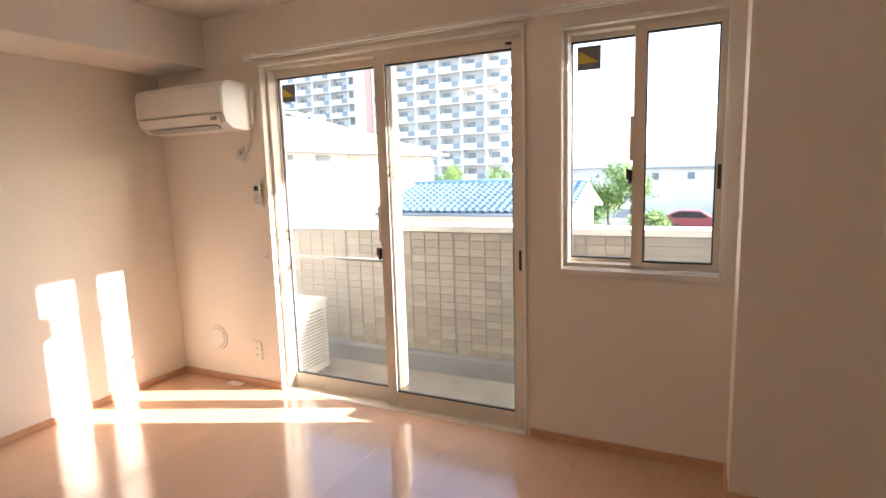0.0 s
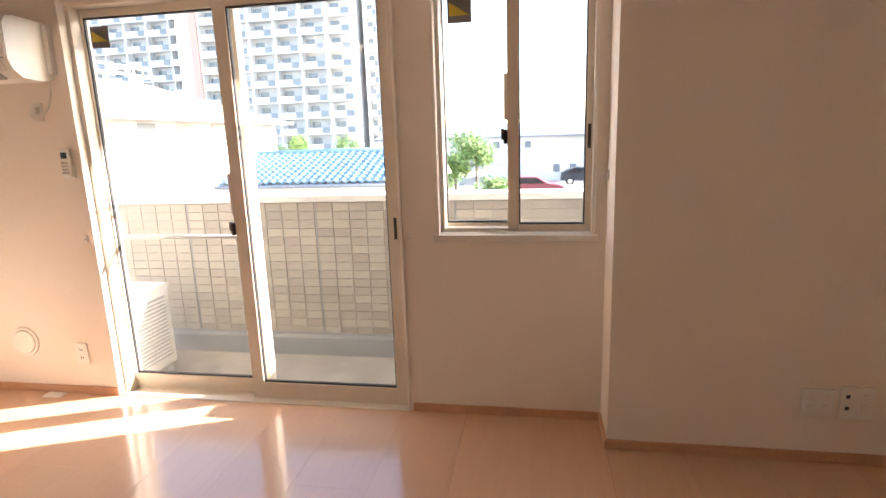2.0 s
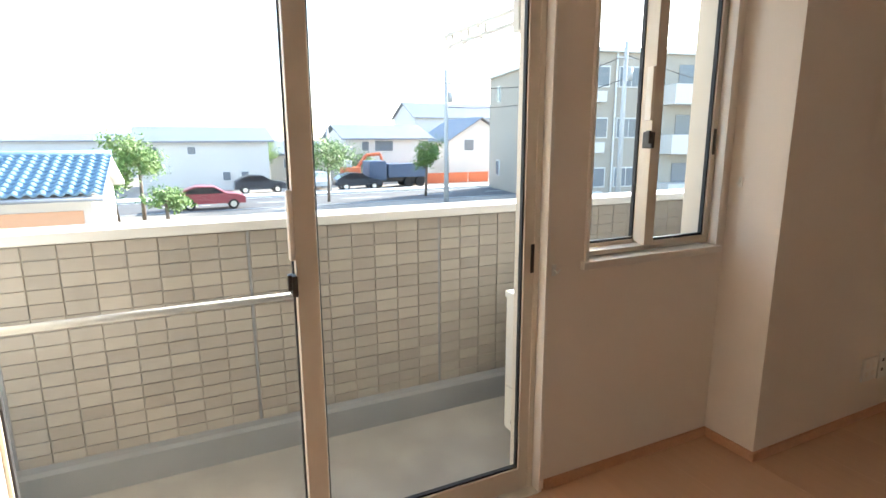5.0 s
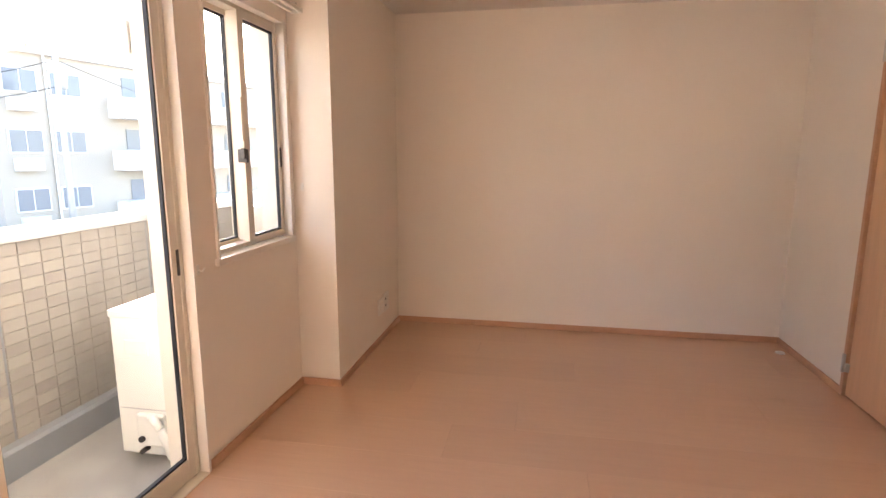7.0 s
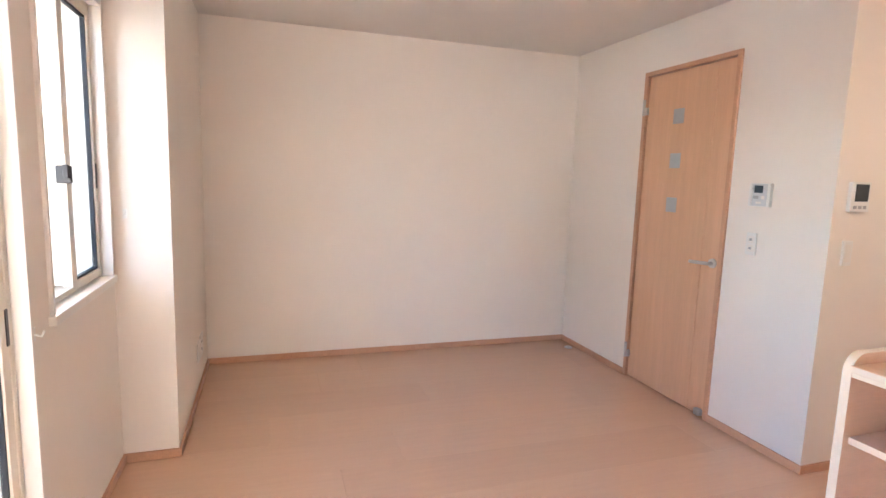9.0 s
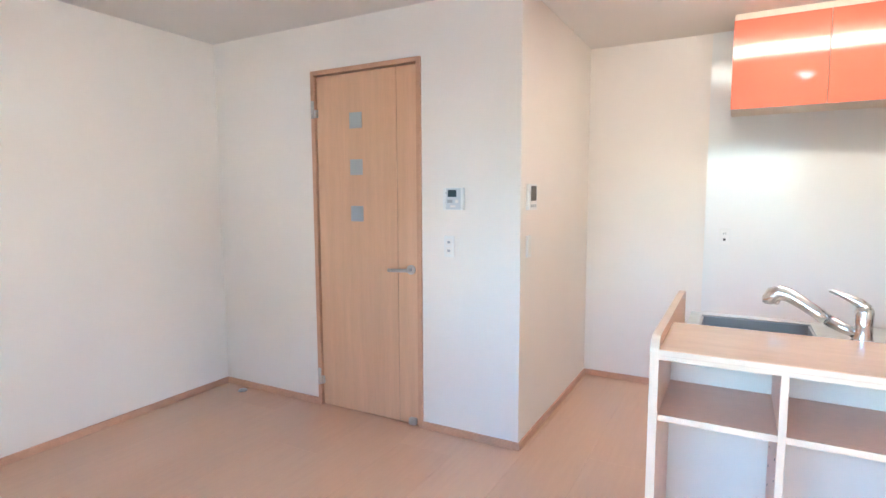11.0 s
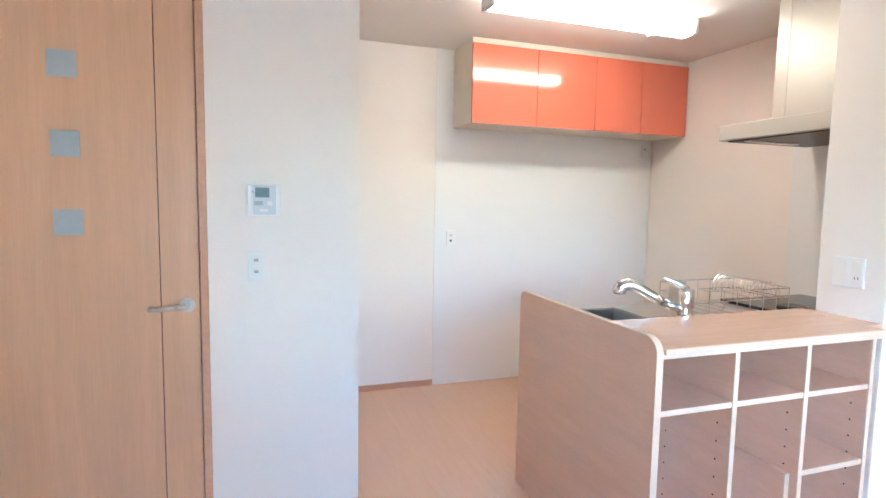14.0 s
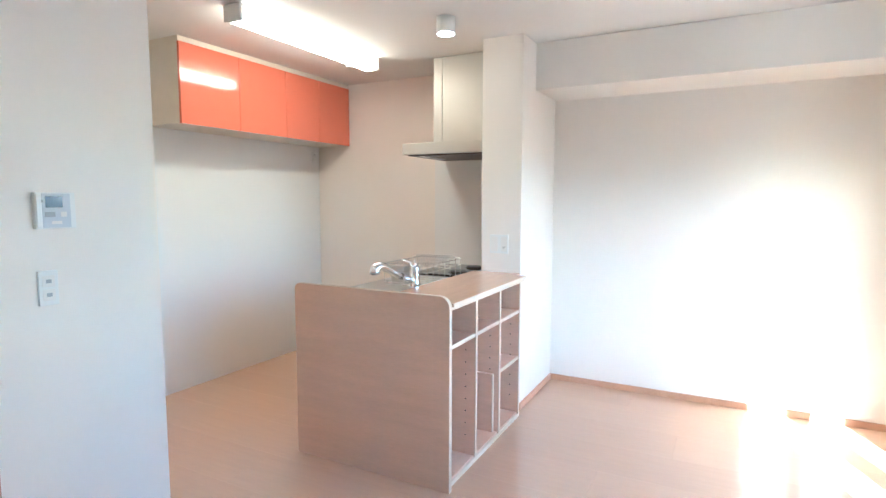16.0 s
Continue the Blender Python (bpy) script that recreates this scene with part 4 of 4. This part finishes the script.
for i in range(8):
    f = tb.faces.new((ring[0][i], ring[0][i + 1], ring[1][i + 1], ring[1][i]))
    f.smooth = True
low = [tb.verts.new((v.co.x, v.co.y, v.co.z - 0.05)) for v in ring[0]]
for i in range(8):
    tb.faces.new((low[i], low[i + 1], ring[0][i + 1], ring[0][i]))
tile_me = mesh_of("roof_tile", tb, M_BLUE)
tilt = math.atan2(RR - RE, RYR - RY0)
for r in range(NR):
    for c in range(NC):
        o = piece("roof_tile", tile_me, bh, Vector((RX0 + c * cw, RY0 + r * sl * math.cos(tilt), RE + r * sl * math.sin(tilt))) - bh.location)
        o.rotation_euler = (tilt, 0, 0)

# long white building with a hipped roof
ab = thing("white_building", (-20, 22, ZG), "long white two-storey building with pale hipped roof", "building")
part("wall", B(-27, -15, 4, 34.2, ZG, 2.68), M_WHITE, ab)
b = bmesh.new()
lo = [b.verts.new(v) for v in ((-14.2, 3.2, 2.65), (-14.2, 35.0, 2.65), (-27.8, 35.0, 2.65), (-27.8, 3.2, 2.65))]
hi = [b.verts.new(v) for v in ((-21, 10, 5.15), (-21, 29, 5.15))]
for q in ((lo[0], lo[1], hi[1], hi[0]), (lo[1], lo[2], hi[1]), (lo[2], lo[3], hi[0], hi[1]), (lo[3], lo[0], hi[0])):
    b.faces.new(q)
b.faces.new(lo)
part("roof", b, M_ROOF, ab, "pale beige hipped roof")
b = bmesh.new()
box(b, -14.25, -14.05, 3.1, 35.1, 2.50, 2.67)
part("gutter", b, M_ROOFG, ab)
for k in range(10):
    y = 6 + 3.0 * k
    for z in (1.95, -1.1):
        w_ = part("window", B(-15.02, -14.95, y - 0.7, y + 0.7, z - 0.5, z + 0.5), M_CAP, ab)
        part("pane", B(-14.96, -14.93, y - 0.63, y + 0.63, z - 0.43, z + 0.43), M_FWIN, w_)


# apartment tower
def tower(x0, x1, y, floors, bays, depth, label, pink=False):
    t = thing("apartment_tower", ((x0 + x1) / 2, y + depth / 2, ZG), label, "apartment tower")
    fh = 2.62
    # darker than the balconies: their shade is in the wall colour
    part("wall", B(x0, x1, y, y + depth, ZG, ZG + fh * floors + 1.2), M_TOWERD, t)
    bw = (x1 - x0) / bays
    m_par = mesh_of("balcony", B(0.1, bw - 0.1, -1.5, 0, -0.15, 0.95), M_TOWER)
    m_rail = mesh_of("railing", B(bw * 0.62, bw - 0.35, -1.56, -1.5, 0.05, 0.98), M_RAIL)
    m_win = mesh_of("window", B(bw * 0.12, bw * 0.45, -0.1, 0, 0.0, 1.95), M_FWIN)
    m_fin = mesh_of("partition", B(-0.12, 0.12, -1.45, 0, -0.15, fh - 0.16), M_TOWER)
    for f in range(floors):
        for k in range(bays):
            p = Vector((x0 + k * bw, y, ZG + fh * f + 0.3)) - t.location
            for nm, me in (("balcony", m_par), ("railing", m_rail), ("window", m_win), ("partition", m_fin)):
                piece(nm, me, t, p)
    if pink:
        part("pink_strip", B(x0 - 1.5, x0 - 0.2, y - 1.7, y + 2, ZG, ZG + fh * floors + 3), M_PINK, t, "dusty pink vertical strip")
        part("stair_shaft", B(x0 - 4.2, x0 - 1.5, y - 1.2, y + 2, ZG, ZG + fh * floors + 3), M_TOWER, t)
    return t


tower(-52.0, -25.5, 86, 16, 6, 14, "tall pale apartment tower with rows of balconies", True)
tower(-84.0, -57.0, 92, 16, 6, 14, "pale apartment tower wing with rows of balconies")
tower(-24.4, -22.0, 89, 16, 1, 12, "narrow pale end wing of the apartment tower")

# beige three-storey apartment block
def block():
    t = thing("apartment_block", (23.3, 25.5, ZG), "beige three-storey apartment block with white balconies", "apartment block")
    L, D, hgt = 22.0, 16.0, 9.4
    part("wall", B(23.3, 23.3 + L, 25.5, 25.5 + D, ZG, ZG + hgt), M_BBLD, t)
    part("roof", B(23.0, 23.6 + L, 25.2, 25.8 + D, ZG + hgt, ZG + hgt + 0.25), M_CAP, t)
    for f in range(3):
        z = ZG + 0.5 + 3.05 * f
        for x in (24.7, 27.0):
            w_ = part("window", B(x - 0.85, x + 0.85, 25.4, 25.5, z + 0.75, z + 2.0), M_CAP, t)
            part("pane", B(x - 0.78, x - 0.03, 25.38, 25.41, z + 0.82, z + 1.93), M_FWIN, w_)
            part("pane", B(x + 0.03, x + 0.78, 25.38, 25.41, z + 0.82, z + 1.93), M_FWIN, w_)
        ac = part("unit_rack", B(24.0, 25.2, 25.05, 25.5, z - 0.15, z + 0.5), M_CAP, t)
        for k in range(5):
            part("slat", B(24.0, 25.2, 25.0, 25.05, z - 0.1 + 0.13 * k, z - 0.04 + 0.13 * k), M_CAP, ac)
        for k in range(4):
            x = 29.4 + 4.0 * k
            bc = part("balcony", B(x, x + 3.9, 24.3, 25.5, z - 0.25, z + 0.95), M_WHITE, t)
            part("pane", B(x + 1.0, x + 2.8, 25.44, 25.49, z + 0.95, z + 2.2), M_FWIN, bc)
        for y in (39.0,) if f != 1 else (31.0,):
            w_ = part("window", B(23.2, 23.3, y - 0.35, y + 0.35, z + 0.7, z + 2.0), M_CAP, t)
            part("pane", B(23.17, 23.21, y - 0.28, y + 0.28, z + 0.77, z + 1.93), M_FWIN, w_)
    part("downpipe", cyl(bmesh.new(), (26.0, 25.42, ZG), (26.0, 25.42, ZG + hgt), 0.06, n=8), M_CAP, t)
    t.rotation_euler = (0, 0, radians(-12))


block()

gable_house("white_house", -1.5, 8.6, 49, 57, 1.2, 2.3, M_WHITE, M_ROOFG, "white two-storey house with grey roof", "x",
            [(-0.5, 0.4, 0.6, 0.6), (2.4, 0.4, 0.6, 0.6), (5.0, -1.8, 0.6, 0.7), (6.5, -1.8, 0.6, 0.7)])
gable_house("cream_house", 16.5, 25.5, 52, 60, 1.4, 2.7, M_WHITE, M_ROOFG, "cream two-storey house with grey tile roof", "x",
            [(18.5, 0.6, 0.7, 0.9), (20.5, 0.6, 1.9, 1.0), (21.0, -1.6, 1.0, 0.7)])
gable_house("brown_house", 10.0, 16.0, 58, 66, -0.2, 1.0, M_SIDING, M_ROOFG, "low brown house with dark roof", "x", [(12, -1.2, 1.2, 0.9)])
gable_house("dark_roof_house", 29.0, 37.0, 54, 62, 1.2, 3.6, M_WHITE, M_ROOFG, "white house with steep dark roof", "y", [(31.5, 0.6, 1.2, 1.2)])
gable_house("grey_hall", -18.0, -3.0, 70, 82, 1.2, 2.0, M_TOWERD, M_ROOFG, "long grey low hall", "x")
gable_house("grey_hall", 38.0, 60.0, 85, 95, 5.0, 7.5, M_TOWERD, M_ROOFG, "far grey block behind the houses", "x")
fe = thing("site_fence", (27.0, 47.0, ZG), "orange site fence panels along the lot", "fence")
for k in range(5):
    part("panel", B(20.5 + 2.4 * k, 22.8 + 2.4 * k, 47.0, 47.06, ZG, ZG + 1.0), M_REDOR, fe)


def tree(x, y, h, r, seed, label, leaves=2600):
    rng = random.Random(seed)
    t = thing("street_tree", (x, y, ZG), label, "tree", "street trees")
    b = bmesh.new()
    top = Vector((x + rng.uniform(-0.1, 0.1), y, ZG + h * 0.8))
    mid = Vector((x + rng.uniform(-0.12, 0.12), y, ZG + h * 0.42))
    cyl(b, (x, y, ZG), mid, 0.11, 0.08, 9)
    cyl(b, mid, top, 0.08, 0.03, 8)
    tips = [top]
    for k in range(8):
        a = rng.uniform(0, 6.28)
        s = mid.lerp(top, rng.uniform(0, 0.7))
        e = s + Vector((math.cos(a) * r * rng.uniform(0.5, 0.9), math.sin(a) * r * rng.uniform(0.5, 0.9), h * rng.uniform(0.08, 0.24)))
        cyl(b, s, e, 0.035, 0.012, 6)
        tips += [e, s.lerp(e, 0.6)]
    part("trunk", b, M_BARK, t)
    verts, faces = [], []
    clumps = [(p + Vector((rng.gauss(0, 0.12), rng.gauss(0, 0.12), rng.gauss(0, 0.1))) * r, r * rng.uniform(0.25, 0.5)) for p in tips for _ in range(2)]
    for _ in range(leaves):
        c, cr = rng.choice(clumps)
        p = c + Vector((rng.gauss(0, 0.5), rng.gauss(0, 0.5), rng.gauss(0, 0.45))) * cr
        u = Vector((rng.uniform(-1, 1), rng.uniform(-1, 1), rng.uniform(-1, 1))).normalized()
        v = u.orthogonal().normalized()
        s = rng.uniform(0.06, 0.13)
        i = len(verts)
        verts += [p - u * s, p + v * s * 0.5, p + u * s, p - v * s * 0.5]
        faces.append((i, i + 1, i + 2, i + 3))
    me = bpy.data.meshes.new("crown")
    me.from_pydata([tuple(v - Vector((x, y, ZG))) for v in verts], [], faces)
    me.materials.append(M_LEAF)
    o = new("crown", me)
    o.parent = t


tree(-0.6, 32.0, 4.9, 1.5, 3, "young leafy street tree")
tree(-1.8, 31.5, 3.6, 1.2, 4, "young leafy street tree")
tree(-3.0, 30.0, 2.2, 1.2, 9, "low leafy garden shrub", 1500)
tree(0.6, 30.0, 1.9, 1.0, 10, "low leafy garden shrub", 1500)
tree(10.6, 36.0, 4.9, 1.7, 5, "leafy street tree by the road")
tree(18.3, 36.6, 4.6, 1.1, 6, "narrow leafy street tree by the road")
tree(-11.5, 40.0, 5.0, 1.6, 7, "leafy tree behind the blue roof")
tree(-16.6, 40.0, 5.1, 1.5, 8, "leafy tree behind the blue roof")
tree(17.0, 50.0, 3.0, 1.6, 11, "round green tree in a garden", 1800)
tree(8.8, 55.0, 5.0, 1.6, 12, "green tree beside the houses", 1800)


def car(x, y, rz, paint, label):
    t = thing("car", (0, 0, 0), label, "car", "parked cars")
    prof = [(-2.0, 0.35), (-1.98, 0.75), (-1.5, 0.92), (-0.9, 0.98), (-0.2, 1.42), (0.9, 1.46), (1.5, 1.25), (1.95, 0.95), (2.02, 0.4)]
    b = extrude(bmesh.new(), [(px, pz) for px, pz in prof], "y", -0.8, 0.8)
    part("body", b, paint, t)
    b = extrude(bmesh.new(), [(-0.72, 1.0), (-0.18, 1.36), (0.85, 1.40), (1.4, 1.2), (1.45, 1.0)], "y", -0.815, 0.815)
    part("window", b, M_BLACK, t)
    for wx in (-1.25, 1.25):
        for wy in (-0.74, 0.74):
            w_ = part("wheel", cyl(bmesh.new(), (wx, wy - 0.09, 0.31), (wx, wy + 0.09, 0.31), 0.31, n=20), M_TYRE, t)
            part("rim", cyl(bmesh.new(), (wx, wy - 0.1, 0.31), (wx, wy + 0.1, 0.31), 0.19, n=16), M_SATIN, w_)
    for wy in (-0.6, 0.6):
        part("headlight", B(-2.01, -1.9, wy - 0.14, wy + 0.14, 0.62, 0.76, bev=0.02), M_PLASTIC, t)
    t.matrix_basis = pose(x, y, ZG + 0.02, 0, 0, rz)


car(7.2, 45.0, 180, M_CAR, "black parked car on the pale lot")
car(15.2, 44.2, 180, M_CAR, "dark parked car by the road")
car(12.2, 46.5, 90, M_CARS, "silver parked car on the lot")
car(3.0, 35.6, 180, M_REDCAR, "red car parked at the roadside")


def truck():
    t = thing("dump_truck", (19.8, 45.5, ZG), "dark blue dump truck parked on the lot", "truck")
    part("bed", B(18.2, 22.0, 44.4, 46.5, ZG + 0.9, ZG + 2.1, bev=0.03), M_TRUCK, t)
    part("cab", B(16.4, 18.0, 44.4, 46.5, ZG + 0.7, ZG + 2.4, bev=0.08), M_TRUCK, t)
    part("chassis", B(16.5, 22.0, 44.8, 46.1, ZG + 0.5, ZG + 0.92), M_DARK, t)
    for x in (17.2, 20.2, 21.3):
        for y in (44.5, 46.2):
            part("wheel", cyl(bmesh.new(), (x, y, ZG + 0.46), (x, y + 0.28, ZG + 0.46), 0.45, n=18), M_TYRE, t)


truck()
ex = thing("excavator", (16.0, 49.0, ZG), "orange excavator with raised arm", "excavator")
part("body", B(15.2, 16.8, 48.2, 49.8, ZG + 0.7, ZG + 1.7, bev=0.08), M_REDOR, ex)
part("cab", B(15.2, 16.0, 48.3, 49.3, ZG + 1.7, ZG + 2.4, bev=0.05), M_CAP, ex)
part("track", B(15.0, 17.0, 48.0, 48.5, ZG, ZG + 0.65, bev=0.12), M_DARK, ex)
part("track", B(15.0, 17.0, 49.4, 49.9, ZG, ZG + 0.65, bev=0.12), M_DARK, ex)
b = pipe(bmesh.new(), [(16.6, 49, ZG + 1.5), (17.6, 49, ZG + 2.8), (19.0, 49, ZG + 2.9)], 0.16, 8)
part("arm", b, M_REDOR, ex)
part("bucket_arm", pipe(bmesh.new(), [(19.0, 49, ZG + 2.9), (19.5, 49, ZG + 1.2)], 0.13, 8), M_REDOR, ex)


def pole(x, y, h, label):
    t = thing("utility_pole", (x, y, ZG), label, "utility pole", "utility poles")
    part("shaft", cyl(bmesh.new(), (x, y, ZG), (x, y, ZG + h), 0.17, 0.11, 14), M_POLE, t)
    part("crossarm", B(x - 0.7, x + 0.7, y - 0.05, y + 0.05, ZG + h - 0.9, ZG + h - 0.8), M_POLE, t)
    part("transformer", cyl(bmesh.new(), (x + 0.3, y, ZG + h - 2.1), (x + 0.3, y, ZG + h - 1.4), 0.2, n=14), M_GREY, t)


pole(17.9, 32.2, 8.8, "grey concrete utility pole by the road")
pole(12.3, 42.5, 5.2, "slim grey lamp pole by the road")
pole(24.6, 22.8, 9.6, "grey concrete utility pole before the apartment block")
def wire(p, q, sag):
    p, q = Vector(p), Vector(q)
    pts = [p.lerp(q, k / 14) - Vector((0, 0, sag * 4 * (k / 14) * (1 - k / 14))) for k in range(15)]
    t = thing("power_cable", tuple(p), "thin black overhead power cable", "cable", "power cables")
    part("wire", pipe(bmesh.new(), pts, 0.022, 5), M_DARK, t)


wire((24.6, 22.8, ZG + 8.9), (17.9, 32.2, ZG + 7.9), 0.9)
wire((24.6, 22.8, ZG + 7.6), (17.9, 32.2, ZG + 6.4), 0.6)
wire((24.6, 22.8, ZG + 8.9), (42.0, 17.0, ZG + 6.0), 0.8)

# ---- floor boards ----
BW, BL = 0.303, 1.818
boards = {}


def board_mesh(w, l):
    key = (round(w, 3), round(l, 3))
    if key not in boards:
        b = B(-w / 2 + 0.0002, w / 2 - 0.0002, -l / 2 + 0.0002, l / 2 - 0.0002, -0.012, 0.0)
        es = [e for e in b.edges if all(abs(v.co.z) < 1e-6 for v in e.verts)]
        bmesh.ops.bevel(b, geom=es, offset=0.0004, segments=1, affect="EDGES")
        boards[key] = mesh_of("floor_board", b, M_FLOOR)
    return boards[key]


x, k = -0.303, 0
while x < XE - 0.01:
    w = min(BW, XE - x)
    y_end = YK if x < XK + 0.05 else YS - 1.0
    y = 0.0
    first = (0.62, 1.53, 0.92, 1.22)[k % 4]
    while y > y_end + 0.01:
        l = min(first if y == 0.0 else BL, y - y_end)
        piece("floor_board", board_mesh(w, l), sub, (x + w / 2, y - l / 2, 0))
        y -= l
    x += BW
    k += 1

# ---- parapet tiles ----
TW, TH, NP = 0.1163, 0.0577, 8
tile_b = B(-TW / 2 + 0.0016, TW / 2 - 0.0016, -0.007, 0.0, -TH / 2 + 0.0014, TH / 2 - 0.0014)
bmesh.ops.bevel(tile_b, geom=[e for e in tile_b.edges if all(v.co.y < -0.006 for v in e.verts)], offset=0.002, segments=1, affect="EDGES")
tile_mesh = mesh_of("tile", tile_b, M_TILE)
far = bmesh.new()
PW = TW * NP + 0.012
x_first = 0.656 - 2 * PW
for c in range(48):
    x = x_first + (c // NP) * PW + 0.006 + (c % NP + 0.5) * TW
    if x > BX1 - 0.2:
        break
    for r in range(16):
        z = 0.889 - (r + 0.5) * TH
        if 0.66 < x < 2.9:
            piece("tile", tile_mesh, par, (x, YT, z))
        else:
            box(far, x - TW / 2 + 0.0016, x + TW / 2 - 0.0016, YT - 0.007, YT, z - TH / 2 + 0.0014, z + TH / 2 - 0.0014)
for k in range(6):
    part("panel_joint", B(x_first + k * PW - 0.006, x_first + k * PW + 0.006, YT - 0.004, YT + 0.001, -0.03, 0.892), M_KERB, par, "dark sealed joint")
tagged(part("tile_field", far, M_TILE2, par), kind="stuff")
